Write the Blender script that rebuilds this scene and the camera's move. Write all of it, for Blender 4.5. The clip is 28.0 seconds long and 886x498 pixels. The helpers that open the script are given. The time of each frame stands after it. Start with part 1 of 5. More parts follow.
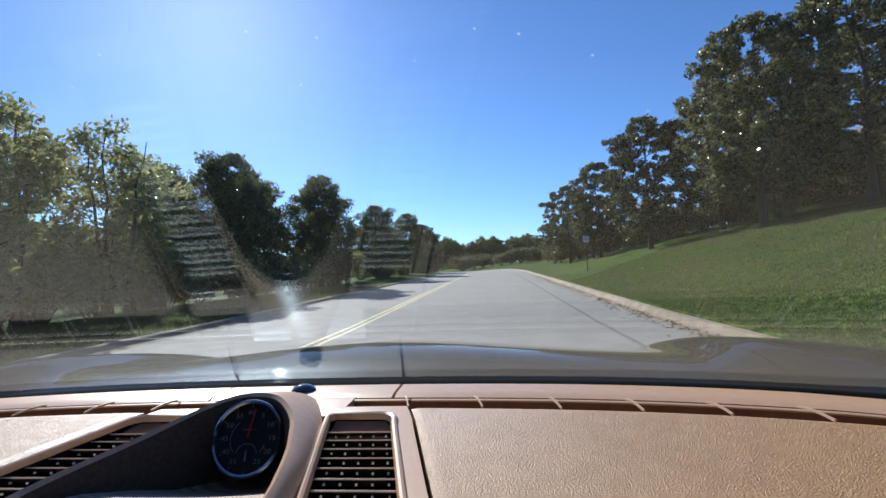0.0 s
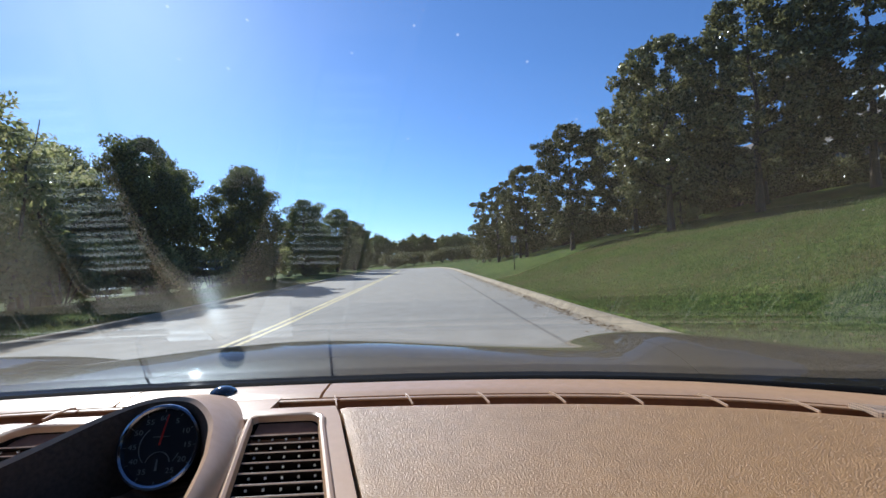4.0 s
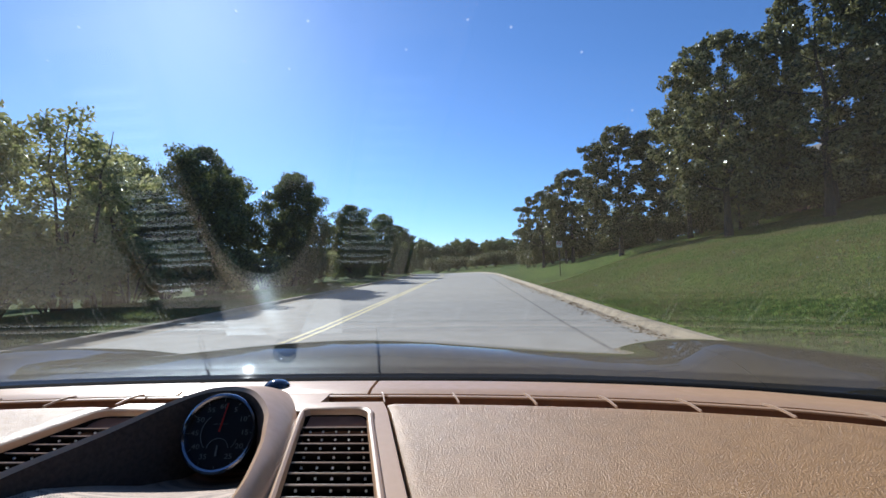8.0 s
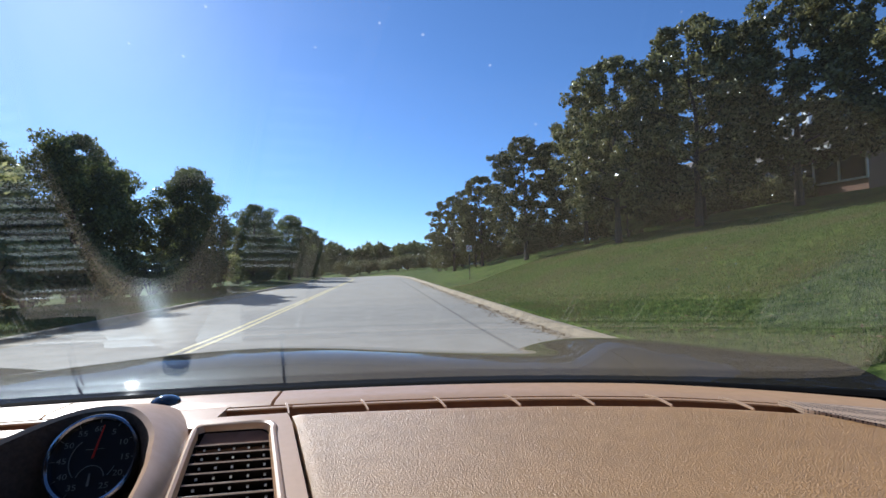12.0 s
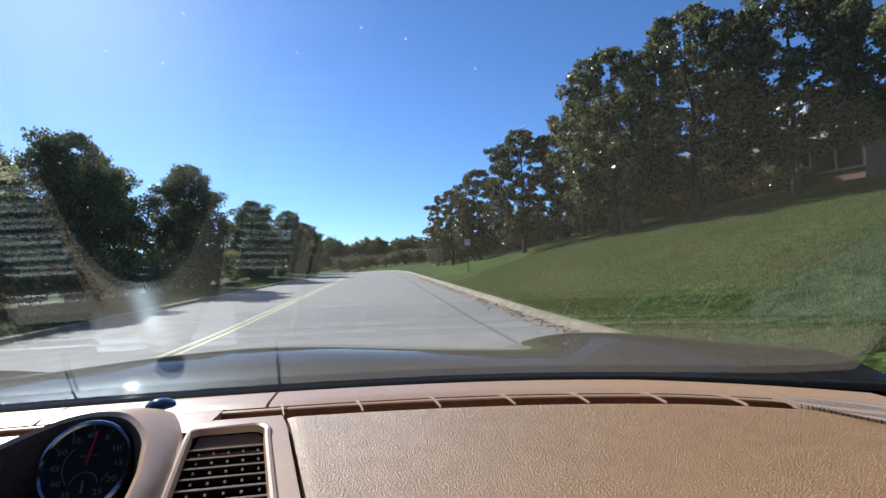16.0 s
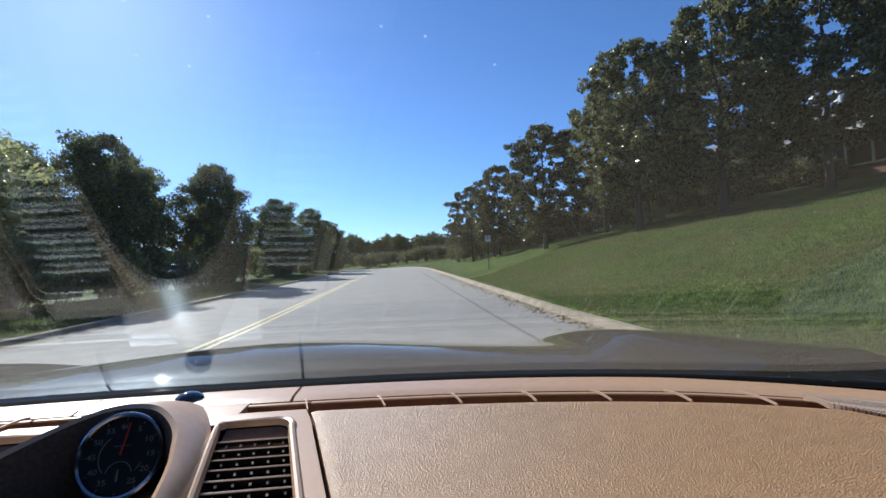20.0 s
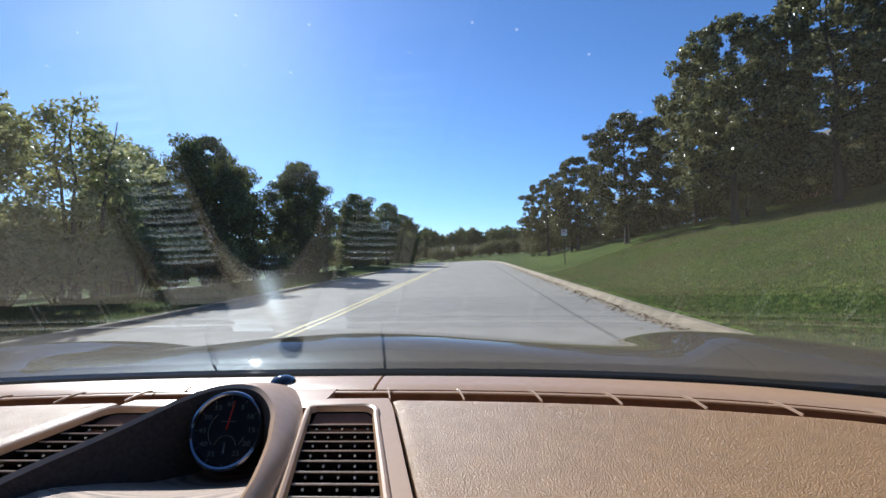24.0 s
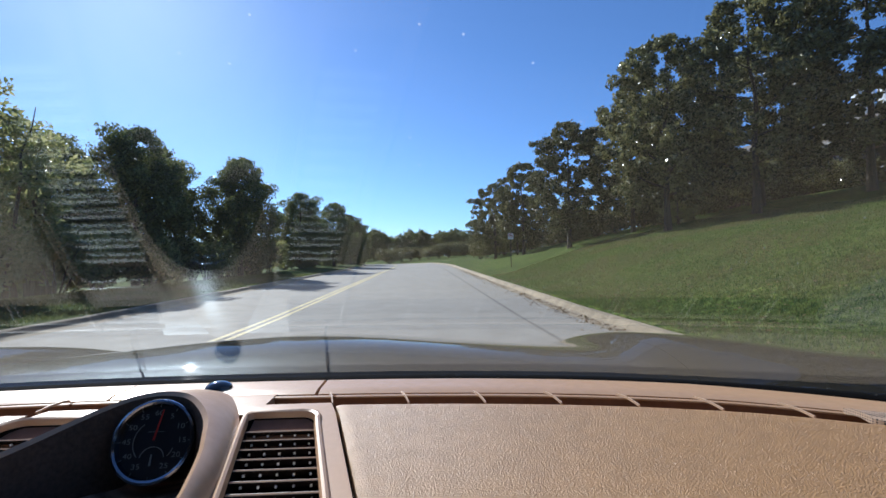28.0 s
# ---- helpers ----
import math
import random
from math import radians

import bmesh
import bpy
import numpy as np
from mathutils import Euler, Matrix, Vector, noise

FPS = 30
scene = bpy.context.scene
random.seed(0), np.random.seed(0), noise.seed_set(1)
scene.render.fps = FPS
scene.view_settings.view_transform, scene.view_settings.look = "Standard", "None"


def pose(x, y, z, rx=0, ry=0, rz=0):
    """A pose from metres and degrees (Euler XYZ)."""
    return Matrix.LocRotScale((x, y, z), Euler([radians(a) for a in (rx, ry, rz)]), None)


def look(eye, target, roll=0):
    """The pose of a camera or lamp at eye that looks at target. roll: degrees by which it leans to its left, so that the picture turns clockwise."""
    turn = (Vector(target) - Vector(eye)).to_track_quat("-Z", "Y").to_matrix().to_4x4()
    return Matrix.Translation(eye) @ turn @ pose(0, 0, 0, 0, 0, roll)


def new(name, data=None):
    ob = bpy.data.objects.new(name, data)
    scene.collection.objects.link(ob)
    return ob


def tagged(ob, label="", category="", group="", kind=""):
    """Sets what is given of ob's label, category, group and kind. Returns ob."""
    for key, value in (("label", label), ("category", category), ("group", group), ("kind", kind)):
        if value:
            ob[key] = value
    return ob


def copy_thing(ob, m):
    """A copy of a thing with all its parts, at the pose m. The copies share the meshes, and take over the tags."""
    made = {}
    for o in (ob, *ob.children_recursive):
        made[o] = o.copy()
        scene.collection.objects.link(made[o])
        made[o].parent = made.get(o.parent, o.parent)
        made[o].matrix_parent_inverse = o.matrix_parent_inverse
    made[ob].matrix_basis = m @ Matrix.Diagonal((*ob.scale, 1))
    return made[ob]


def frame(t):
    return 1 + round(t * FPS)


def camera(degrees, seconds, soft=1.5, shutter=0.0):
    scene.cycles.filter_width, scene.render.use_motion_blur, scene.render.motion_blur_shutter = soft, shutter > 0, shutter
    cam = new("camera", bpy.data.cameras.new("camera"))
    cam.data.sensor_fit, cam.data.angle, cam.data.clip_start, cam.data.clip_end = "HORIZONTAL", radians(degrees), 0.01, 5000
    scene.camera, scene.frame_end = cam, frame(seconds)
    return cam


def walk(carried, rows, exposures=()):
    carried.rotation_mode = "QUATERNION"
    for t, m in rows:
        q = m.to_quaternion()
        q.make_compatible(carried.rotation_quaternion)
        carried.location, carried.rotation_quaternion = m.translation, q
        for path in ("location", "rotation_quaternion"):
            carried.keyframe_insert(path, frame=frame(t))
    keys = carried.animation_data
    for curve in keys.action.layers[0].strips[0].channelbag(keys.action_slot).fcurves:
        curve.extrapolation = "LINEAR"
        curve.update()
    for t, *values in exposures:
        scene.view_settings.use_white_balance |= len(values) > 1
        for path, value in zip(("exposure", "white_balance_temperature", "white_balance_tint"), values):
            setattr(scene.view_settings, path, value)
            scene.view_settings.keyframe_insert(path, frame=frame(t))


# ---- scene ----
cam = camera(88.0, 28.0, soft=1.5)

# seconds, eye x y z, yaw, pitch, lean
PATH = [
    (0, 0.003, -0.001, 1.448, 6.37, 2.52, -2.73),
    (0.5, 0.000, -0.001, 1.450, 5.37, 2.17, -2.77),
    (1, 0.002, -0.001, 1.448, 3.73, 2.13, -2.60),
    (1.5, 0.002, 0.001, 1.451, 1.28, 1.88, -2.18),
    (2, 0.001, -0.001, 1.449, -2.16, 2.00, -2.09),
    (2.5, 0.003, -0.000, 1.449, -2.68, 1.95, -2.05),
    (3, 0.002, -0.001, 1.449, -2.77, 1.92, -2.10),
    (3.5, 0.004, -0.001, 1.448, -2.35, 1.86, -1.80),
    (4, 0.001, -0.001, 1.448, -2.20, 1.88, -1.99),
    (4.5, 0.002, 0.002, 1.449, -1.37, 1.85, -2.21),
    (6.5, -0.003, -0.002, 1.442, 5.48, 2.86, -1.54),
    (7, -0.004, -0.002, 1.443, 5.24, 2.65, -1.77),
    (7.5, -0.003, -0.002, 1.443, 4.84, 2.53, -1.45),
    (8, -0.003, -0.002, 1.442, 3.25, 2.64, -1.41),
    (8.5, -0.002, -0.002, 1.441, 0.98, 2.98, -1.91),
    (9, -0.005, -0.002, 1.439, -2.20, 3.16, -1.80),
    (9.5, -0.002, -0.001, 1.444, -2.48, 2.43, -1.74),
    (10, -0.003, -0.001, 1.444, -3.17, 2.59, -1.53),
    (10.5, -0.001, -0.001, 1.442, -3.93, 2.96, -1.36),
    (11, -0.005, -0.002, 1.441, -5.22, 2.85, -2.07),
    (11.5, -0.002, -0.001, 1.442, -5.94, 2.61, -2.09),
    (12, -0.002, -0.001, 1.443, -7.73, 2.80, -1.41),
    (12.5, -0.000, -0.001, 1.445, -8.21, 2.34, -1.79),
    (14.5, 0.003, 0.001, 1.450, -9.53, 1.77, -2.04),
    (15, 0.005, 0.001, 1.449, -7.44, 1.95, -1.55),
    (15.5, 0.004, 0.001, 1.450, -7.55, 2.17, -1.62),
    (16, 0.004, -0.000, 1.449, -7.92, 2.05, -2.17),
    (16.5, 0.006, 0.000, 1.451, -8.39, 2.27, -2.03),
    (17, 0.005, 0.000, 1.451, -8.18, 3.00, -2.03),
    (17.5, 0.006, 0.001, 1.451, -7.83, 2.78, -1.94),
    (18, 0.004, 0.000, 1.450, -7.64, 3.12, -2.18),
    (18.5, 0.003, 0.000, 1.449, -7.07, 1.70, -2.08),
    (19, 0.004, -0.001, 1.448, -6.66, 1.50, -1.14),
    (19.5, 0.005, 0.000, 1.449, -6.05, 1.96, -1.84),
    (20, 0.004, -0.001, 1.449, -5.35, 1.71, -2.33),
    (20.5, 0.006, 0.000, 1.451, -4.37, 1.30, -2.40),
    (21, 0.005, 0.000, 1.449, -3.31, 1.90, -1.86),
    (21.5, 0.005, -0.000, 1.449, -2.07, 1.50, -1.94),
    (23.5, 0.001, 0.000, 1.452, 3.11, 0.94, -1.65),
    (24, -0.003, 0.000, 1.451, 3.85, 1.24, -1.62),
    (24.5, -0.004, -0.001, 1.448, 4.52, 1.62, -1.83),
    (25, -0.002, 0.000, 1.450, 4.56, 1.09, -1.44),
    (25.5, -0.002, 0.000, 1.451, 3.19, 1.12, -1.74),
    (26, -0.001, 0.001, 1.451, 1.30, 1.04, -1.76),
    (26.5, -0.004, 0.000, 1.449, -0.72, 1.47, -1.69),
    (27, -0.001, 0.001, 1.450, -1.90, 1.61, -1.87),
    (27.5, -0.004, -0.000, 1.448, -2.55, 1.79, -1.83),
    (28, -0.001, 0.001, 1.451, -2.57, 1.35, -0.98),
]


def aim(x, y, z, yaw, pitch, lean):
    return pose(x, y, z, 90 + pitch, 0, yaw) @ pose(0, 0, 0, 0, 0, lean)


walk(cam, [(r[0], aim(*r[1:])) for r in PATH], exposures=[(0.0, 0.46, 5950, 10), (28.0, 0.46, 5950, 10)])

# ---- light ----
SUN_EL, SUN_AZ = 30.5, -33.0   # degrees up, degrees to the right of the car's nose
world = bpy.data.worlds.new("sky")
scene.world = world
world.use_nodes = True
wn = world.node_tree
sky = wn.nodes.new("ShaderNodeTexSky")
sky.sky_type = "NISHITA"
sky.sun_disc = False
sky.sun_elevation = radians(SUN_EL)
sky.sun_rotation = radians(SUN_AZ)
sky.air_density, sky.dust_density, sky.ozone_density = 0.9, 0.42, 7.2
sky.altitude = 900
wn.links.new(sky.outputs[0], wn.nodes["Background"].inputs[0])
wn.nodes["Background"].inputs[1].default_value = 0.112
sun_data = bpy.data.lights.new("sun", "SUN")
sun_data.energy, sun_data.angle, sun_data.color = 5.0, radians(0.53), (1.0, 0.95, 0.87)
sun = new("sun", sun_data)
sd = Vector((math.sin(radians(SUN_AZ)) * math.cos(radians(SUN_EL)), math.cos(radians(SUN_AZ)) * math.cos(radians(SUN_EL)), math.sin(radians(SUN_EL))))
sun.matrix_world = look(sd * 300, (0, 0, 0))


# ---- materials ----
def mat(name, color, rough=0.5, metal=0.0, var=0.0, scale=20.0, bump=0.0, bscale=200.0, spec=0.5, coat=0.0, tint=None, detail=6.0, voro=False, dist=0.002, big=0.0, island=0.0):
    m = bpy.data.materials.new(name)
    m.use_nodes = True
    n, l = m.node_tree.nodes, m.node_tree.links
    b = n["Principled BSDF"]
    b.inputs["Roughness"].default_value = rough
    b.inputs["Metallic"].default_value = metal
    b.inputs["Specular IOR Level"].default_value = spec
    b.inputs["Coat Weight"].default_value = coat
    b.inputs["Coat Roughness"].default_value = 0.05
    b.inputs["Base Color"].default_value = (*color, 1)
    tc = n.new("ShaderNodeTexCoord")
    src = tc.outputs["Object"]
    if var > 0:
        nz = n.new("ShaderNodeTexNoise")
        nz.inputs["Scale"].default_value, nz.inputs["Detail"].default_value = scale, detail
        l.new(src, nz.inputs["Vector"])
        other = tint or tuple(c * (1 - var) for c in color)
        mx = n.new("ShaderNodeMix")
        mx.data_type = "RGBA"
        mx.inputs["A"].default_value, mx.inputs["B"].default_value = (*color, 1), (*other, 1)
        ramp = n.new("ShaderNodeMapRange")
        ramp.inputs["From Min"].default_value, ramp.inputs["From Max"].default_value = 0.35, 0.68
        l.new(nz.outputs["Fac"], ramp.inputs["Value"])
        l.new(ramp.outputs["Result"], mx.inputs["Factor"])
        out = mx.outputs["Result"]
        if big > 0:
            n2 = n.new("ShaderNodeTexNoise")
            n2.inputs["Scale"].default_value = scale * 0.06
            n2.inputs["Detail"].default_value = 3
            l.new(src, n2.inputs["Vector"])
            hs = n.new("ShaderNodeHueSaturation")
            r2 = n.new("ShaderNodeMapRange")
            r2.inputs["From Min"].default_value, r2.inputs["From Max"].default_value = 0.3, 0.7
            r2.inputs["To Min"].default_value, r2.inputs["To Max"].default_value = 1 - big, 1 + big
            l.new(n2.outputs["Fac"], r2.inputs["Value"])
            l.new(r2.outputs["Result"], hs.inputs["Value"])
            l.new(out, hs.inputs["Color"])
            out = hs.outputs["Color"]
        l.new(out, b.inputs["Base Color"])
        rr = n.new("ShaderNodeMapRange")
        rr.inputs["To Min"].default_value, rr.inputs["To Max"].default_value = max(0.02, rough - 0.08), min(1, rough + (0.08 if rough > 0.1 else 0.01))
        l.new(nz.outputs["Fac"], rr.inputs["Value"])
        l.new(rr.outputs["Result"], b.inputs["Roughness"])
    if bump > 0:
        if voro:
            v = n.new("ShaderNodeTexVoronoi")
            v.feature = "F1"
            v.inputs["Scale"].default_value = bscale
            warp = n.new("ShaderNodeTexNoise")
            warp.inputs["Scale"].default_value = bscale * 0.6
            l.new(src, warp.inputs["Vector"])
            add = n.new("ShaderNodeMix")
            add.data_type = "VECTOR"
            add.inputs["Factor"].default_value = 0.004
            l.new(src, add.inputs["A"])
            l.new(warp.outputs["Color"], add.inputs["B"])
            l.new(add.outputs["Result"], v.inputs["Vector"])
            height = v.outputs["Distance"]
        else:
            v = n.new("ShaderNodeTexNoise")
            v.inputs["Scale"].default_value, v.inputs["Detail"].default_value = bscale, 5
            l.new(src, v.inputs["Vector"])
            height = v.outputs["Fac"]
        bp = n.new("ShaderNodeBump")
        bp.inputs["Strength"].default_value, bp.inputs["Distance"].default_value = bump, dist
        l.new(height, bp.inputs["Height"])
        l.new(bp.outputs["Normal"], b.inputs["Normal"])
    return m


M = {}
M["leather"] = mat("tan_leather", (0.405, 0.222, 0.080), 0.46, var=0.16, scale=60, bump=0.85, spec=0.5, bscale=740, voro=True, dist=0.0009, big=0.06)
lb = M["leather"].node_tree
lb.nodes["Principled BSDF"].inputs["Coat Weight"].default_value = 0.5
lb.nodes["Principled BSDF"].inputs["Coat Roughness"].default_value = 0.36
fine = lb.nodes.new("ShaderNodeBump")
fine.inputs["Strength"].default_value, fine.inputs["Distance"].default_value = 1.0, 0.0020
lb.links.new(lb.nodes["Voronoi Texture"].outputs["Distance"], fine.inputs["Height"])
lb.links.new(fine.outputs["Normal"], lb.nodes["Principled BSDF"].inputs["Coat Normal"])
M["trim"] = mat("tan_trim", (0.49, 0.305, 0.17), 0.37, spec=0.6, var=0.08, scale=90, bump=0.2, bscale=700, dist=0.0006)
M["slat_body"] = mat("dark_brown_slat", (0.014, 0.009, 0.007), 0.7, var=0.2, scale=80, spec=0.15)
M["slot"] = mat("brown_plastic", (0.24, 0.125, 0.078), 0.8, var=0.2, scale=80, spec=0.1)
M["slat"] = mat("tan_slat", (0.82, 0.72, 0.60), 0.5, var=0.15, scale=120)
M["cowl"] = mat("dark_brown_fabric", (0.10, 0.075, 0.058), 0.85, var=0.3, scale=260, bump=0.4, bscale=420, voro=True, dist=0.001, spec=0.2)
M["fin"] = mat("pale_tan_fin", (0.60, 0.42, 0.28), 0.4, var=0.1, scale=90)
# near-black in place of the shade down in the recesses
M["dark"] = mat("recess_shade_black", (0.008, 0.007, 0.007), 0.95, spec=0.03)
M["frit"] = mat("black_frit", (0.006, 0.006, 0.006), 0.95, var=0.3, scale=50, spec=0.02)
M["gloss"] = mat("black_gloss", (0.006, 0.006, 0.007), 0.06, coat=1.0)
M["chrome"] = mat("polished_chrome", (0.34, 0.36, 0.41), 0.14, metal=1.0, var=0.05, scale=200)
M["dial"] = mat("black_dial", (0.006, 0.006, 0.008), 0.35, var=0.2, scale=300)
M["ink"] = mat("pale_ink", (0.19, 0.20, 0.18), 0.5)
M["red"] = mat("red_needle", (0.45, 0.02, 0.01), 0.4)
M["paint"] = mat("brown_grey_metallic_paint", (0.034, 0.028, 0.019), 0.03, metal=0.0, var=0.1, scale=400, spec=0.06)
M["pin"] = mat("bright_pin", (0.88, 0.87, 0.85), 0.3)
M["lining"] = mat("dark_lining", (0.045, 0.038, 0.032), 0.95, var=0.1, scale=40)


def mesh_material(name):
    """Perforated speaker cloth: a grid of small round holes as relief and colour."""
    m = bpy.data.materials.new(name)
    m.use_nodes = True
    n, l = m.node_tree.nodes, m.node_tree.links
    b = n["Principled BSDF"]
    b.inputs["Roughness"].default_value = 0.75
    tc = n.new("ShaderNodeTexCoord")
    v = n.new("ShaderNodeTexVoronoi")
    v.inputs["Scale"].default_value, v.inputs["Randomness"].default_value = 430, 0.0
    l.new(tc.outputs["Object"], v.inputs["Vector"])
    r = n.new("ShaderNodeMapRange")
    r.inputs["From Min"].default_value, r.inputs["From Max"].default_value = 0.33, 0.42
    l.new(v.outputs["Distance"], r.inputs["Value"])
    mx = n.new("ShaderNodeMix")
    mx.data_type = "RGBA"
    mx.inputs["A"].default_value, mx.inputs["B"].default_value = (0.012, 0.009, 0.007, 1), (0.42, 0.30, 0.21, 1)
    l.new(r.outputs["Result"], mx.inputs["Factor"])
    l.new(mx.outputs["Result"], b.inputs["Base Color"])
    bp = n.new("ShaderNodeBump")
    bp.inputs["Strength"].default_value, bp.inputs["Distance"].default_value = 0.6, 0.001
    l.new(r.outputs["Result"], bp.inputs["Height"])
    l.new(bp.outputs["Normal"], b.inputs["Normal"])
    return m


M["mesh"] = mesh_material("perforated_cloth")


def glass_material(name, tint=(0.955, 0.985, 1.0)):
    """Thin laminated pane: clear body, mirror gloss that grows at grazing angles, a film of dust."""
    m = bpy.data.materials.new(name)
    m.use_nodes = True
    n, l = m.node_tree.nodes, m.node_tree.links
    n.remove(n["Principled BSDF"])
    body = n.new("ShaderNodeBsdfTransparent")
    body.inputs["Color"].default_value = (*tint, 1)
    gloss = n.new("ShaderNodeBsdfGlossy")
    gloss.inputs["Color"].default_value = (0.68, 0.86, 1.0, 1)
    gloss.inputs["Roughness"].default_value = 0.0
    lw = n.new("ShaderNodeLayerWeight")
    power = n.new("ShaderNodeMath")
    power.operation = "POWER"
    power.inputs[1].default_value = 3.3
    l.new(lw.outputs["Facing"], power.inputs[0])
    amount = n.new("ShaderNodeMapRange")
    amount.inputs["To Min"].default_value, amount.inputs["To Max"].default_value = 0.012, 0.72
    l.new(power.outputs[0], amount.inputs["Value"])
    pane = n.new("ShaderNodeMixShader")
    l.new(amount.outputs["Result"], pane.inputs[0])
    l.new(body.outputs[0], pane.inputs[1])
    l.new(gloss.outputs[0], pane.inputs[2])
    tc = n.new("ShaderNodeTexCoord")
    nz = n.new("ShaderNodeTexNoise")
    nz.inputs["Scale"].default_value, nz.inputs["Detail"].default_value = 5, 8
    l.new(tc.outputs["Object"], nz.inputs["Vector"])
    film = n.new("ShaderNodeMapRange")
    film.inputs["From Min"].default_value, film.inputs["From Max"].default_value = 0.3, 0.7
    film.inputs["To Min"].default_value, film.inputs["To Max"].default_value = 0.0012, 0.003
    l.new(nz.outputs["Fac"], film.inputs["Value"])
    vo = n.new("ShaderNodeTexVoronoi")
    vo.inputs["Scale"].default_value = 55
    l.new(tc.outputs["Object"], vo.inputs["Vector"])
    speck = n.new("ShaderNodeMapRange")
    speck.inputs["From Min"].default_value, speck.inputs["From Max"].default_value = 0.05, 0.03
    speck.inputs["To Min"].default_value, speck.inputs["To Max"].default_value = 0.0, 0.16
    l.new(vo.outputs["Distance"], speck.inputs["Value"])
    add = n.new("ShaderNodeMath")
    l.new(film.outputs["Result"], add.inputs[0])
    l.new(speck.outputs["Result"], add.inputs[1])
    tr = n.new("ShaderNodeBsdfTranslucent")
    tr.inputs["Color"].default_value = (0.9, 0.9, 0.88, 1)
    mix = n.new("ShaderNodeMixShader")
    l.new(add.outputs[0], mix.inputs[0])
    l.new(pane.outputs[0], mix.inputs[1])
    l.new(tr.outputs[0], mix.inputs[2])
    l.new(mix.outputs[0], n["Material Output"].inputs["Surface"])
    return m


M["glass"] = glass_material("windscreen_glass")


def leaf_material(name, a, b_col, rough=0.45, glow=0.35, patch=None):
    m = bpy.data.materials.new(name)
    m.use_nodes = True
    n, l = m.node_tree.nodes, m.node_tree.links
    b = n["Principled BSDF"]
    b.inputs["Roughness"].default_value = rough
    geo = n.new("ShaderNodeNewGeometry")
    mx = n.new("ShaderNodeMix")
    mx.data_type = "RGBA"
    mx.inputs["A"].default_value, mx.inputs["B"].default_value = (*a, 1), (*b_col, 1)
    l.new(geo.outputs["Random Per Island"], mx.inputs["Factor"])
    mixed = mx.outputs["Result"]
    if patch:
        # dry, thin patches a few metres across
        tc = n.new("ShaderNodeTexCoord")
        nz = n.new("ShaderNodeTexNoise")
        nz.inputs["Scale"].default_value, nz.inputs["Detail"].default_value = 0.38, 6
        l.new(tc.outputs["Object"], nz.inputs["Vector"])
        pr = n.new("ShaderNodeMapRange")
        pr.inputs["From Min"].default_value, pr.inputs["From Max"].default_value = 0.44, 0.60
        pr.inputs["To Max"].default_value = 0.75
        l.new(nz.outputs["Fac"], pr.inputs["Value"])
        pm = n.new("ShaderNodeMix")
        pm.data_type = "RGBA"
        pm.inputs["B"].default_value = (*patch, 1)
        l.new(pr.outputs["Result"], pm.inputs["Factor"])
        l.new(mixed, pm.inputs["A"])
        mixed = pm.outputs["Result"]
    info = n.new("ShaderNodeObjectInfo")
    hs = n.new("ShaderNodeHueSaturation")
    r = n.new("ShaderNodeMapRange")
    r.inputs["To Min"].default_value, r.inputs["To Max"].default_value = 0.8, 1.2
    l.new(info.outputs["Random"], r.inputs["Value"])
    l.new(r.outputs["Result"], hs.inputs["Value"])
    l.new(mixed, hs.inputs["Color"])
    l.new(hs.outputs["Color"], b.inputs["Base Color"])
    tr = n.new("ShaderNodeBsdfTranslucent")
    l.new(hs.outputs["Color"], tr.inputs["Color"])
    mix = n.new("ShaderNodeMixShader")
    mix.inputs[0].default_value = glow
    l.new(b.outputs[0], mix.inputs[1])
    l.new(tr.outputs[0], mix.inputs[2])
    l.new(mix.outputs[0], n["Material Output"].inputs["Surface"])
    return m


M["leaf_green"] = leaf_material("green_leaves", (0.050, 0.072, 0.020), (0.25, 0.255, 0.085), 0.36, 0.45)
M["leaf_dark"] = leaf_material("dark_leaves", (0.026, 0.034, 0.012), (0.30, 0.27, 0.115), 0.24, 0.42)
M["leaf_yellow"] = leaf_material("yellowing_leaves", (0.19, 0.22, 0.07), (0.46, 0.42, 0.18), 0.40, 0.55)
M["leaf_red"] = leaf_material("russet_leaves", (0.12, 0.065, 0.04), (0.10, 0.075, 0.03), 0.5, 0.35)
M["leaf_box"] = leaf_material("clipped_leaves", (0.05, 0.055, 0.022), (0.12, 0.095, 0.048), 0.5, 0.2)
M["needle"] = leaf_material("pine_needles", (0.03, 0.05, 0.022), (0.06, 0.08, 0.035), 0.5, 0.15)
M["bark"] = mat("grey_bark", (0.10, 0.075, 0.055), 0.9, var=0.5, scale=6, bump=0.8, bscale=14, dist=0.03)
M["road"] = mat("worn_road", (0.335, 0.295, 0.24), 0.85, var=0.16, scale=1.6, bump=0.35, bscale=90, dist=0.006, big=0.08)
M["kerb"] = mat("stained_concrete", (0.39, 0.30, 0.19), 0.9, var=0.35, scale=2.2, bump=0.4, bscale=40, dist=0.006, big=0.12)
M["yellow"] = mat("worn_yellow_paint", (0.80, 0.60, 0.20), 0.7, var=0.4, scale=9, tint=(0.62, 0.50, 0.28))
M["tar"] = mat("tar_stain", (0.23, 0.20, 0.165), 0.85, var=0.4, scale=2.5)
M["grass"] = mat("mown_grass", (0.016, 0.042, 0.004), 0.95, var=0.5, scale=5, tint=(0.15, 0.185, 0.042), bump=0.8, bscale=9, dist=0.10, big=0.30, spec=0.05, detail=10)
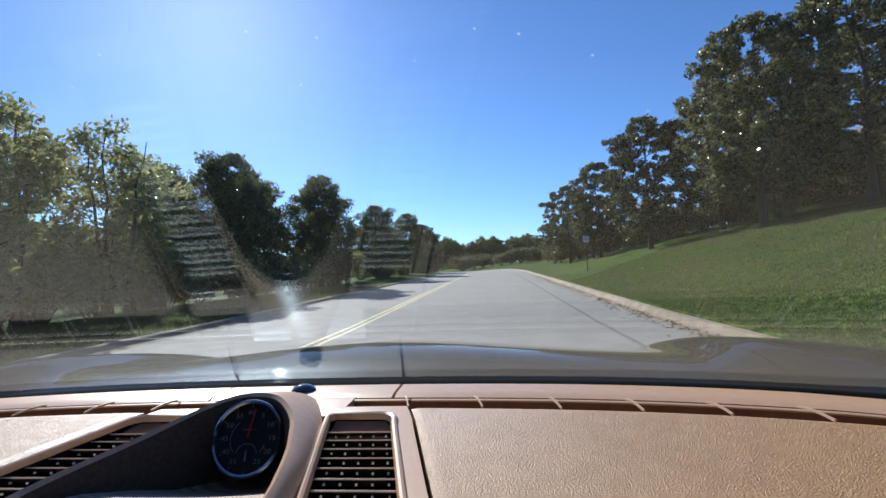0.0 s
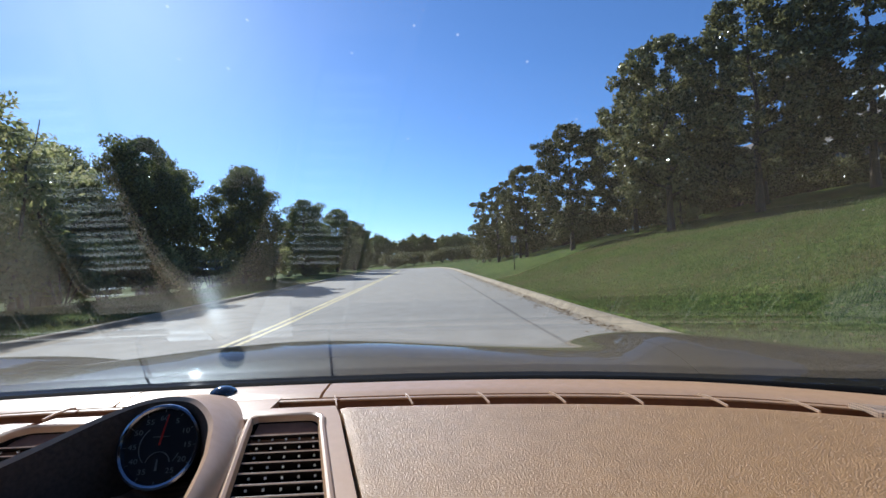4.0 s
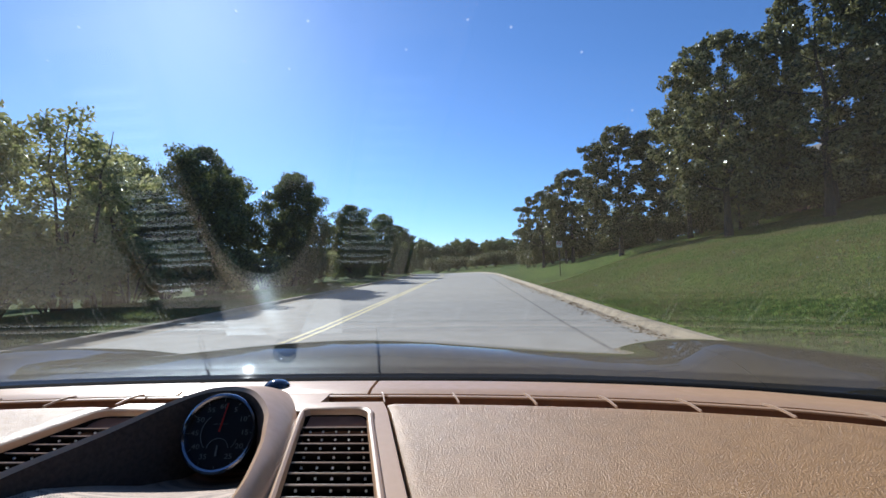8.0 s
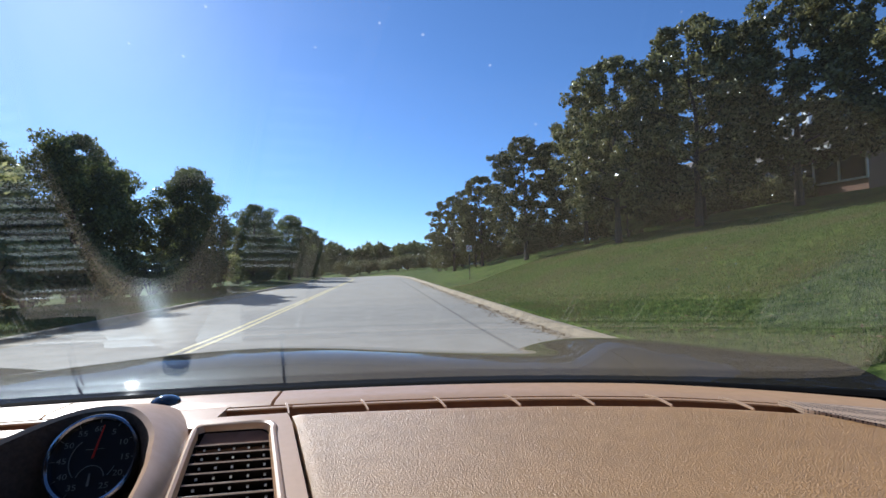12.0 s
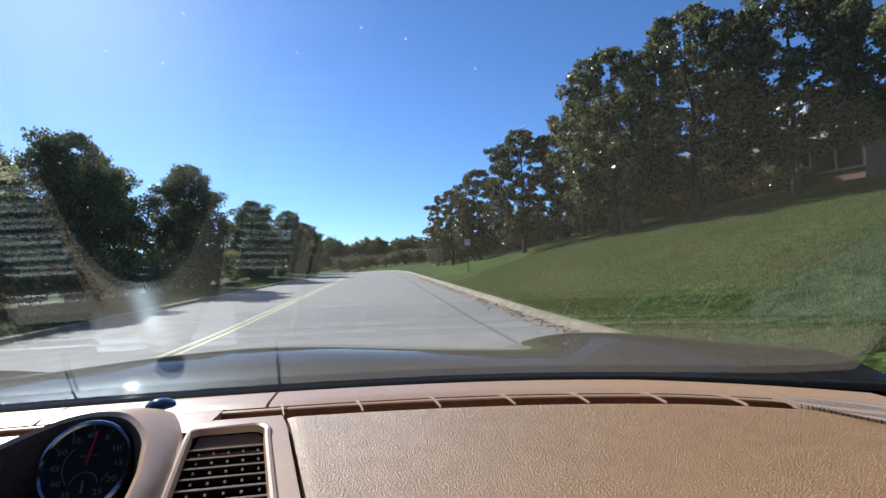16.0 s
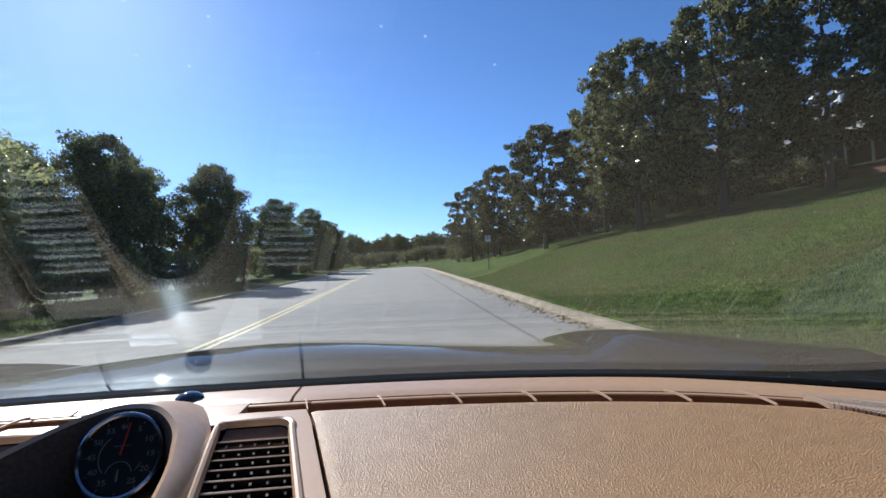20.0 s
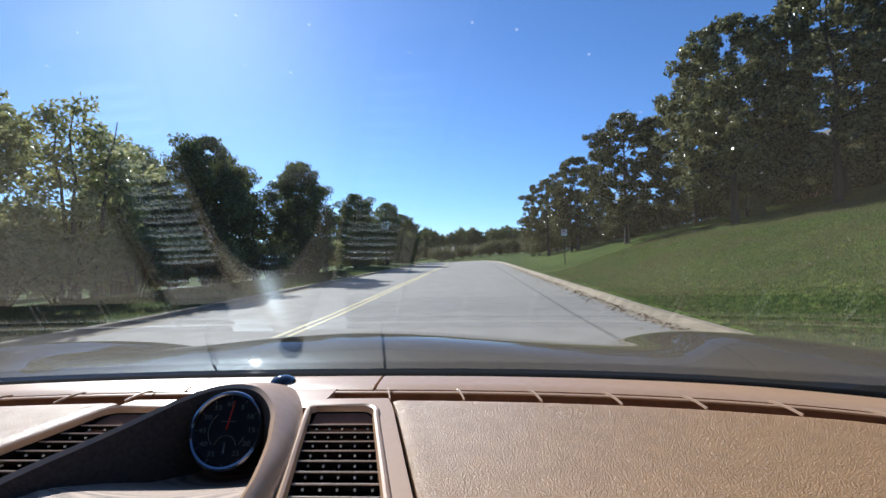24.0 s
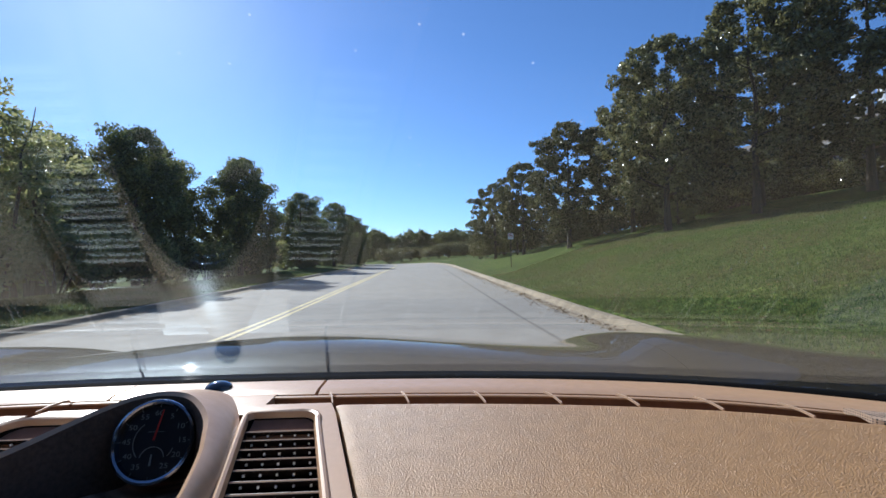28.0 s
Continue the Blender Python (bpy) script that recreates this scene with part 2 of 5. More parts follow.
M["blade"] = leaf_material("grass_blades", (0.045, 0.10, 0.016), (0.24, 0.26, 0.085), 0.8, 0.5, (0.20, 0.165, 0.075))
M["mulch"] = mat("brown_mulch", (0.10, 0.065, 0.04), 0.95, var=0.5, scale=5, bump=0.7, bscale=30, dist=0.03)

# ---- mesh helpers ----
ORIGIN = {}


def thing(name, at, label, category, group="", kind=""):
    ob = new(name)
    ob.empty_display_size = 0.1
    ob.location = at
    ORIGIN[ob.name] = Vector(at)
    return tagged(ob, label, category, group, kind)


def soften(me):
    """Smooth shading that keeps edges sharper than 38 degrees."""
    me.polygons.foreach_set("use_smooth", [True] * len(me.polygons))
    me.set_sharp_from_angle(angle=radians(38))


def mesh_of(name, verts, faces, smooth=False):
    me = bpy.data.meshes.new(name)
    me.from_pydata([tuple(v) for v in verts], [], faces)
    me.update()
    if smooth:
        soften(me)
    return me


def part(name, geo, material, parent, label="", smooth=False):
    """One mesh object under a thing or a part. geo: (verts, faces) in world metres, or a bmesh."""
    base = ORIGIN[parent.name] if parent else Vector()
    if isinstance(geo, bmesh.types.BMesh):
        bmesh.ops.translate(geo, verts=geo.verts, vec=-base)
        me = bpy.data.meshes.new(name)
        geo.to_mesh(me)
        geo.free()
        if smooth:
            soften(me)
    else:
        me = mesh_of(name, [Vector(v) - base for v in geo[0]], geo[1], smooth)
    me.materials.append(M[material])
    ob = new(name, me)
    if parent:
        ob.parent = parent
        ORIGIN[ob.name] = base
    if label:
        tagged(ob, label)
    return ob


def solo(name, geo, material, label, category, group="", kind="", smooth=False):
    ob = part(name, geo, material, None, "", smooth)
    return tagged(ob, label, category, group, kind)


def join(*geos):
    verts, faces = [], []
    for v, f in geos:
        k = len(verts)
        verts += list(v)
        faces += [tuple(i + k for i in q) for q in f]
    return verts, faces


def grid(nu, nv, fn):
    """A sheet of nu x nv cells from fn(a, b), a and b from 0 to 1."""
    verts = [fn(i / nu, j / nv) for j in range(nv + 1) for i in range(nu + 1)]
    w = nu + 1
    return verts, [(j * w + i, j * w + i + 1, (j + 1) * w + i + 1, (j + 1) * w + i) for j in range(nv) for i in range(nu)]


def slab(nu, nv, fn, drop):
    """A sheet with thickness: its under side is moved by drop(point)."""
    top, f = grid(nu, nv, fn)
    low = [drop(p) for p in top]
    k, w = len(top), nu + 1
    faces = list(f) + [tuple(i + k for i in reversed(q)) for q in f]
    rim = [i for i in range(nu)], [nv * w + i for i in range(nu)]
    for i in rim[0]:
        faces.append((i + 1, i, i + k, i + 1 + k))
    for i in rim[1]:
        faces.append((i, i + 1, i + 1 + k, i + k))
    for j in range(nv):
        faces.append((j * w, (j + 1) * w, (j + 1) * w + k, j * w + k))
        faces.append(((j + 1) * w + nu, j * w + nu, j * w + nu + k, (j + 1) * w + nu + k))
    return top + low, faces


def box(cx, cy, cz, sx, sy, sz, bevel=0.0):
    bm = bmesh.new()
    bmesh.ops.create_cube(bm, size=1, matrix=Matrix.LocRotScale((cx, cy, cz), None, (sx, sy, sz)))
    if bevel:
        bmesh.ops.bevel(bm, geom=list(bm.edges), offset=bevel, segments=2, affect="EDGES", profile=0.6)
    return bm


def tube(points, radii, sides=8):
    """A tapered tube along points."""
    verts, faces = [], []
    pts = [Vector(p) for p in points]
    for i, p in enumerate(pts):
        d = (pts[min(i + 1, len(pts) - 1)] - pts[max(i - 1, 0)]).normalized()
        a = d.orthogonal().normalized()
        c = d.cross(a)
        for k in range(sides):
            g = 2 * math.pi * k / sides
            verts.append(p + (a * math.cos(g) + c * math.sin(g)) * radii[i])
    for i in range(len(pts) - 1):
        for k in range(sides):
            n = (k + 1) % sides
            faces.append((i * sides + k, i * sides + n, (i + 1) * sides + n, (i + 1) * sides + k))
    faces.append(tuple(reversed(range(sides))))
    faces.append(tuple(range((len(pts) - 1) * sides, len(pts) * sides)))
    return verts, faces


def lerp(table, x):
    """Smooth reading of a short table of (x, value)."""
    xs, ys = [r[0] for r in table], [r[1] for r in table]
    return float(np.interp(x, xs, ys))


# ---- car: drawn in its own units, with the eye at (0.329, 0, 1.45) ----
S, EYE_U, EYE_Z = 0.74, 0.329, 1.45


def K(u, y, z):
    return Vector(((u - EYE_U) * S, y * S, EYE_Z + (z - EYE_Z) * S))


def bend(u):
    return 0.102 * u * u + 0.111 * u ** 4


def dash_z(y, u):
    return 1.25 - 0.065 * max(0.0, 0.66 - bend(u) - y) - 0.02 * max(0.0, abs(u) - 0.75)


def top(u, v, dz=0.0):
    """A point of the dashboard's top: v runs forward, bent like the glass's foot."""
    y = v - bend(u)
    return K(u, y, dash_z(y, u) + dz)


def strip(u0, u1, v0, v1, nu, nv, dz=0.0, deep=0.012, round_=0.003):
    """A bent strip of the dashboard's top with rounded long edges and depth."""
    def fn(a, b):
        e = min(b, 1 - b) * (v1 - v0)
        fall = -round_ * max(0.0, 1 - e / (round_ * 1.5)) ** 2
        return top(u0 + (u1 - u0) * a, v0 + (v1 - v0) * b, dz + fall)
    return slab(nu, nv, fn, lambda p: p - Vector((0, 0, deep)))


SEAM = [(-0.5, 0.5), (0.30, 0.295), (0.393, 0.272), (0.46, 0.254), (0.634, 0.208), (0.677, 0.193), (0.9, 0.15)]
INNER = [(0.25, 0.158), (0.379, 0.142), (0.472, 0.126), (0.618, 0.092), (0.699, 0.066), (0.9, 0.03)]


def seam_u(y):
    return lerp(SEAM, y)


dash = thing("dashboard", K(0, 0.6, 1.0), "tan leather car dashboard with a long finned demister slot", "dashboard")
# rear strip against the glass, in three lengths with open seams
for u0, u1 in ((-1.02, -0.155), (-0.15, 0.158), (0.163, 1.02)):
    part("rear_strip", strip(u0, u1, 0.7270, 0.811, 60 if abs(u1 - u0) > 0.5 else 24, 6), "trim", dash, smooth=True)
part("groove", strip(-1.0, 1.0, 0.712, 0.732, 80, 1, -0.012, 0.004), "dark", dash)
for u0, u1 in ((-0.875, -0.196), (-0.191, -0.07), (0.07, 0.189), (0.194, 0.875)):
    part("slot_ledge", strip(u0, u1, 0.7085, 0.7165, 50 if abs(u1 - u0) > 0.5 else 12, 4, -0.0015, 0.0015, 0.001), "trim", dash, smooth=True)
for sx in (-1, 1):
    part("slot_end", strip(sx * 0.066 - 0.035, sx * 0.066 + 0.035, 0.640, 0.728, 10, 8, -0.0004, 0.010, 0.002), "trim", dash, smooth=True)
part("slot_floor", strip(-0.9, 0.9, 0.64, 0.712, 80, 2, -0.055, 0.004), "slot", dash)
part("slot_wall", slab(80, 2, lambda a, b: top(-0.9 + 1.8 * a, 0.7115, -0.0028 - 0.055 * b), lambda p: p + Vector((0, 0.003, 0))), "slot", dash)


def leather_right(a, b):
    """Passenger side: from the seam to the far end, from the slot back to the rolled edge."""
    y1 = 0.25
    v = 0.669 - (0.669 - y1) * b
    us = seam_u(v) + 0.005
    u = us + (1.02 - us) * a
    y = v - bend(u) * (1 - b * b * 0.75)
    edge = 0.285 - 0.05 * min(1, max(0, (u - 0.48) / 0.3)) - 0.03 * min(1, max(0, (0.4 - u) / 0.2))
    z = dash_z(y, u)
    if y < edge + 0.03:
        z -= (edge + 0.03 - y) ** 2 * 18
    e = min(a * (1.02 - us), b * 0.37)
    z -= 0.004 * max(0, 1 - e / 0.006) ** 2
    return K(u, y, z)


def leather_left(a, b):
    p = leather_right(a, b)
    q = (p.x / S) + EYE_U
    return Vector(((-q - 0.02 - EYE_U) * S, p.y, p.z))


pan = part("passenger_panel", slab(90, 60, leather_right, lambda p: p - Vector((0, 0, 0.02))), "leather", dash, "grained tan leather top pad", True)
part("driver_panel", slab(60, 40, leather_left, lambda p: p - Vector((0, 0, 0.02))), "leather", dash, "grained tan leather top pad", True)


def fin(u, side):
    """A thin curved fin that bridges the slot, low at the cabin side."""
    verts = []
    n = 8
    for i in range(n + 1):
        s = i / n
        v = 0.668 + 0.043 * s
        uu = u - side * 0.012 * s
        rise = 0.0015 + 0.004 * math.sin(s * math.pi * 0.75)
        for du in (-0.0010, 0.0010):
            verts.append(top(uu + du, v, rise))
            verts.append(top(uu + du, v, rise - 0.003))
    faces = []
    for i in range(n):
        k = 4 * i
        faces += [(k, k + 4, k + 6, k + 2), (k, k + 1, k + 5, k + 4), (k + 2, k + 6, k + 7, k + 3)]
    faces += [(0, 2, 3, 1), (4 * n, 4 * n + 1, 4 * n + 3, 4 * n + 2)]
    return verts, faces


for u in (0.197, 0.305, 0.413, 0.517, 0.617, 0.716, 0.81, -0.208, -0.316, -0.43, -0.535, -0.64):
    part("fin", fin(u, 1 if u > 0 else -1), "fin", dash)


def grille(a, b):
    """The perforated tweeter cover in the corner of the top."""
    u = 0.865 + 0.155 * a
    v = 0.70 - (0.04 + 0.16 * a) * b
    return top(u, v + 0.012, 0.004 + 0.004 * math.sin(math.pi * b))


part("tweeter_grille", slab(16, 12, grille, lambda p: p - Vector((0, 0, 0.006))), "mesh", dash, "perforated tan speaker grille", True)

# middle panels that carry the vents
def vent_sides(y, side=1):
    wide = 0.0 if side > 0 else 0.024
    return lerp([(0.25, 0.185), (0.436, 0.140), (0.577, 0.106), (0.66, 0.088)], y), lerp([(0.25, 0.279), (0.436, 0.229), (0.577, 0.191), (0.66, 0.170)], y) + wide


VENT_FAR, VENT_NEAR = 0.628, 0.285


def vent_panel(side):
    """The flat tan panel round a vent: four bands that leave the opening free."""
    def at(u, y, dz=0.0):
        return K(side * u, y, dash_z(y, u) + dz)
    def band(f0, f1, y0, y1, nu, ny):
        def fn(a, b):
            y = y0 + (y1 - y0) * b
            u0, u1 = f0(y), f1(y)
            return at(u0 + (u1 - u0) * a, y)
        g = slab(nu, ny, fn, lambda p: p - Vector((0, 0, 0.015)))
        if side < 0:
            g = g[0], [tuple(reversed(q)) for q in g[1]]
        return g
    inner = lambda y: lerp(INNER, y)
    seam = lambda y: seam_u(y) - 0.002
    lo = lambda y: vent_sides(y, side)[0] - 0.004
    hi = lambda y: vent_sides(y, side)[1] + 0.004
    return join(band(inner, seam, VENT_FAR + 0.006, 0.669, 12, 4), band(inner, lo, VENT_NEAR - 0.02, VENT_FAR + 0.006, 3, 24), band(hi, seam, VENT_NEAR - 0.02, VENT_FAR + 0.006, 3, 24), band(inner, seam, 0.22, VENT_NEAR - 0.02, 8, 2))


def rounded_ring(y0, y1, inset, side, dz):
    """Closed outline of a vent opening with rounded far corners."""
    pts = []
    r = 0.022
    n = 6
    for y in np.linspace(y0, y1 - r, 14):
        pts.append((vent_sides(y, side)[1] + inset, y))
    for k in range(1, n + 1):
        g = math.pi / 2 * k / n
        hi = vent_sides(y1 - r, side)[1] + inset
        pts.append((hi - r * (1 - math.cos(g)), y1 - r + (r + inset) * math.sin(g)))
    lo = vent_sides(y1, side)[0] - inset
    pts.append((lo + 0.006, y1 + inset))
    pts.append((lo, y1 - 0.006 + inset))
    for y in np.linspace(y1 - r, y0, 14):
        pts.append((vent_sides(y, side)[0] - inset, y))
    return [K(side * u, y, dash_z(y, u) + dz) for u, y in pts]


def vent(side):
    """An air vent: raised frame, deep cavity, cross slats and upright vanes."""
    th = thing("air_vent", K(side * 0.17, 0.5, 1.2), "dashboard air vent with dark brown cross slats in a tan frame", "air vent", "dashboard air vents")
    part("panel", vent_panel(side), "trim", th, "smooth tan panel", False)
    rings = [rounded_ring(VENT_NEAR, VENT_FAR, i, side, z) for i, z in ((0.010, 0.0005), (0.008, 0.004), (0.005, 0.0052), (0.002, 0.0035), (0.0, -0.004), (0.001, -0.007))]
    n = len(rings[0])
    verts = [p for r in rings for p in r]
    faces = [(k * n + i, k * n + (i + 1) % n, (k + 1) * n + (i + 1) % n, (k + 1) * n + i) for k in range(len(rings) - 1) for i in range(n)]
    if side < 0:
        faces = [tuple(reversed(f)) for f in faces]
    part("frame", (verts, faces), "trim", th, "", True)
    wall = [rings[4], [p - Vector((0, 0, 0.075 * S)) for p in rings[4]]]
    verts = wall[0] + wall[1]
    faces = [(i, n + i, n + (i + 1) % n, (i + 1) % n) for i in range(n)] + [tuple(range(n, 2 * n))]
    # walls coloured near-black, so the vent's inner shade is in the colour
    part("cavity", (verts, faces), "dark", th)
    # sloping wall at the far end
    lo, hi = vent_sides(0.60, side)
    part("far_wall", slab(6, 3, lambda a, b: K(side * (lo + (hi - lo) * a), VENT_FAR - 0.001 - 0.042 * b, dash_z(0.6, 0.15) - 0.004 - 0.014 * b), lambda p: p - Vector((0, 0, 0.004))), "slot", th)
    for i in range(13):
        y = 0.585 - 0.0238 * i * (1 - 0.004 * i)
        lo, hi = vent_sides(y, side)
        z = dash_z(y, 0.17) - 0.006
        g = []
        for u in (lo - 0.001, hi + 0.001):
            for dy, dz in ((0.0018, 0.0), (0.0, 0.0008), (-0.0016, 0.0), (0.0112, -0.0118), (0.0128, -0.0112), (0.0137, -0.0103)):
                g.append(K(side * u, y + dy + 0.006, z + dz))
        f = [(k, (k + 1) % 6, 6 + (k + 1) % 6, 6 + k) for k in range(6)] + [tuple(range(6)), tuple(range(11, 5, -1))]
        sl = part("slat", (g, f), "slat_body", th)
        g = []
        for u in (lo - 0.001, hi + 0.001):
            for dy, dz in ((0.0020, 0.0), (0.0030, 0.0002), (0.0146, -0.0096), (0.0138, -0.0102)):
                g.append(K(side * u, y + dy + 0.006, z + dz))
        part("slat_face", (g, [(0, 1, 5, 4), (1, 2, 6, 5), (2, 3, 7, 6), (3, 0, 4, 7), (0, 3, 2, 1), (4, 5, 6, 7)]), "slat", sl, "pale tan front face")
        g = []
        for u in (lo - 0.001, hi + 0.001):
            for dy, dz in ((0.0012, 0.0003), (0.0, 0.0014), (-0.0018, 0.0004), (-0.0002, -0.0004)):
                g.append(K(side * u, y + dy + 0.006, z + dz))
        tips = []
        for k in range(5):
            uu, yy, zz = lo + (hi - lo) * (k + 0.5) / 5, y + 0.0078, z - 0.0060
            q = [K(side * (uu + a * 0.0011), yy + b * 0.0011, zz + c * 0.0011) for a in (-1, 1) for b in (-1, 1) for c in (-1, 1)]
            tips.append((q, [(0, 1, 3, 2), (4, 6, 7, 5), (0, 4, 5, 1), (2, 3, 7, 6), (0, 2, 6, 4), (1, 5, 7, 3)]))
        part("vane_tips", join(*tips), "pin", sl, "bright metal vane tips")
        part("slat_edge", (g, [(0, 1, 5, 4), (1, 2, 6, 5), (2, 3, 7, 6), (3, 0, 4, 7), (0, 3, 2, 1), (4, 5, 6, 7)]), "trim", sl, "tan slat edge")
    for k in range(5):
        w = (k + 0.5) / 5
        g = []
        for y in (0.59, 0.29):
            lo, hi = vent_sides(y, side)
            u = lo + (hi - lo) * w
            for du, dz in ((-0.0009, -0.018), (0.0009, -0.018), (0.0009, -0.05), (-0.0009, -0.05)):
                g.append(K(side * (u + du), y, dash_z(y, 0.17) + dz))
        part("vane", (g, [(0, 1, 5, 4), (1, 2, 6, 5), (2, 3, 7, 6), (3, 0, 4, 7), (0, 3, 2, 1), (4, 5, 6, 7)]), "gloss", th)
    return th


vent(1)
vent(-1)

# ---- middle cowl with the stopwatch clock ----
cowl = thing("instrument_cowl", K(0, 0.5, 1.15), "raised tan cowl round the dashboard clock with a perforated insert", "instrument cowl")
CREST = [(0.135, 0.25, 1.246), (0.125, 0.38, 1.256), (0.116, 0.43, 1.260), (0.104, 0.475, 1.263), (0.092, 0.51, 1.267), (0.077, 0.548, 1.273), (0.055, 0.578, 1.281), (0.030, 0.598, 1.287), (0.0, 0.604, 1.289)]
CREST = CREST + [(-u, y, z) for u, y, z in reversed(CREST[:-1])]


def smooth_path(ctrl, n):
    """Catmull-Rom through the control points."""
    out = []
    for i in range(n + 1):
        s = i / n * (len(ctrl) - 1)
        k = min(int(s), len(ctrl) - 2)
        f = s - k
        p = [Vector(ctrl[min(max(j, 0), len(ctrl) - 1)]) for j in (k - 1, k, k + 1, k + 2)]
        out.append(0.5 * (2 * p[1] + (p[2] - p[0]) * f + (2 * p[0] - 5 * p[1] + 4 * p[2] - p[3]) * f * f + (3 * p[1] - p[0] - 3 * p[2] + p[3]) * f ** 3))
    return out


crest = smooth_path(CREST, 64)
rows, walls = [], []
for i, c in enumerate(crest):
    a = abs(i / 64 - 0.5) * 2                     # 0 at the apex, 1 at the cabin ends
    sgn = 1 if i < 32 else -1
    if a > 0.42:
        o = Vector((sgn * lerp(INNER, c.y), c.y, dash_z(c.y, 0.13) + 0.001))
    else:
        w = a / 0.42
        g = math.radians(90 * w)
        yo = 0.735 - (0.735 - 0.525) * (1 - math.cos(g)) ** 1.0
        o = Vector((sgn * (lerp(INNER, yo)) * math.sin(g) ** 0.7, yo, dash_z(yo, 0.05) + 0.001))
    inward = Vector((-c.x, 0.50 - c.y, 0))
    inward = inward.normalized() if a < 0.6 else Vector((-sgn, 0, 0))
    lip = c + inward * 0.005 + Vector((0, 0, -0.003))
    low = c + inward * 0.007 + Vector((0, 0, -0.03))
    deep = c + inward * 0.009 + Vector((0, 0, -0.10))
    mid = o.lerp(c, 0.5) + Vector((0, 0, 0.005))
    near_c = o.lerp(c, 0.85) + Vector((0, 0, 0.003))
    rows.append([o - Vector((0, 0, 0.02)), o, o.lerp(c, 0.2) + Vector((0, 0, 0.003)), mid, near_c, c + Vector((0, 0, 0.001)), lip])
    walls.append([lip, low, deep])
verts = [K(*p) for r in rows for p in r]
w = len(rows[0])
faces = [(i * w + j, i * w + j + 1, (i + 1) * w + j + 1, (i + 1) * w + j) for i in range(64) for j in range(w - 1)]
part("hood", (verts, faces), "trim", cowl, "smooth tan hood", True)
verts = [K(*p) for r in walls for p in r]
faces = [(i * 3 + j, i * 3 + j + 1, (i + 1) * 3 + j + 1, (i + 1) * 3 + j) for i in range(64) for j in range(2)]
part("inner_wall", (verts, faces), "cowl", cowl, "dark brown inner wall", True)


def insert(a, b):
    y = 0.62 - 0.42 * b
    half = lerp([(0.2, 0.125), (0.36, 0.115), (0.44, 0.103), (0.51, 0.088), (0.58, 0.07), (0.62, 0.05)], y)
    return K(-half + 2 * half * a, y, lerp([(0.2, 1.236), (0.37, 1.244), (0.43, 1.236), (0.49, 1.212), (0.54, 1.190), (0.62, 1.180)], y) - 0.006 * math.sin(math.pi * a))


part("perforated_insert", slab(20, 30, insert, lambda p: p - Vector((0, 0, 0.006))), "mesh", cowl, "perforated tan insert", True)

# clock: built flat round its centre, then leaned back
CLOCK = Matrix.Translation(K(0.006, 0.566, 1.242)) @ pose(0, 0, 0, 90 - 23, 0, 2)
clock = thing("dashboard_clock", K(-0.002, 0.60, 1.19), "round analogue dashboard stopwatch with black dial and chrome rim", "clock")
R0 = 0.0478 * S


def lathe(profile, n=64):
    verts = [CLOCK @ Vector((r * math.cos(2 * math.pi * k / n), r * math.sin(2 * math.pi * k / n), z)) for r, z in profile for k in range(n)]
    faces = [(i * n + k, i * n + (k + 1) % n, (i + 1) * n + (k + 1) % n, (i + 1) * n + k) for i in range(len(profile) - 1) for k in range(n)]
    return verts, faces


part("case", lathe([(0.001, -0.035), (R0 * 0.9, -0.035), (R0 * 0.97, -0.022), (R0 * 0.97, 0.0)]), "gloss", clock, "black case", True)
part("bezel", lathe([(R0 * 0.97, -0.004), (R0, 0.0), (R0 * 1.0, 0.002), (R0 * 0.98, 0.0036), (R0 * 0.93, 0.004), (R0 * 0.88, 0.003), (R0 * 0.85, -0.002)]), "chrome", clock, "polished chrome bezel", True)
part("dial", lathe([(0.0005, -0.002), (R0 * 0.5, -0.002), (R0 * 0.87, -0.002)]), "dial", clock, "matt black dial")


def text_geo(body, size, m):
    """Letters as a mesh, centred, moved by m."""
    cu = bpy.data.curves.new("t", "FONT")
    cu.body, cu.size, cu.align_x, cu.align_y, cu.resolution_u = body, size, "CENTER", "CENTER", 3
    ob = bpy.data.objects.new("t", cu)
    scene.collection.objects.link(ob)
    bpy.context.view_layer.update()
    me = bpy.data.meshes.new_from_object(ob.evaluated_get(bpy.context.evaluated_depsgraph_get()))
    verts = [m @ v.co for v in me.vertices]
    faces = [tuple(p.vertices) for p in me.polygons]
    bpy.data.objects.remove(ob)
    bpy.data.meshes.remove(me)
    return verts, faces


for k in range(12):
    if k == 6:
        continue
    g = math.radians(90 - 30 * k)
    s = "60" if k == 0 else str(5 * k)
    part("numeral", text_geo(s, R0 * 0.175, CLOCK @ Matrix.Translation((R0 * 0.66 * math.cos(g), R0 * 0.66 * math.sin(g), 0.0)) @ Matrix.Diagonal((1.25, 1, 1, 1))), "ink", clock)


def bar(x0, y0, x1, y1, w, z=0.0002):
    a, b = Vector((x0, y0, z)), Vector((x1, y1, z))
    d = (b - a).normalized()
    s = Vector((-d.y, d.x, 0)) * w / 2
    lowz = Vector((0, 0, -0.0008))
    q = [a - s, a + s, b + s * 0.6, b - s * 0.6]
    return [CLOCK @ p for p in q] + [CLOCK @ (p + lowz) for p in q], [(3, 2, 1, 0), (4, 5, 6, 7), (0, 1, 5, 4), (1, 2, 6, 5), (2, 3, 7, 6), (3, 0, 4, 7)]


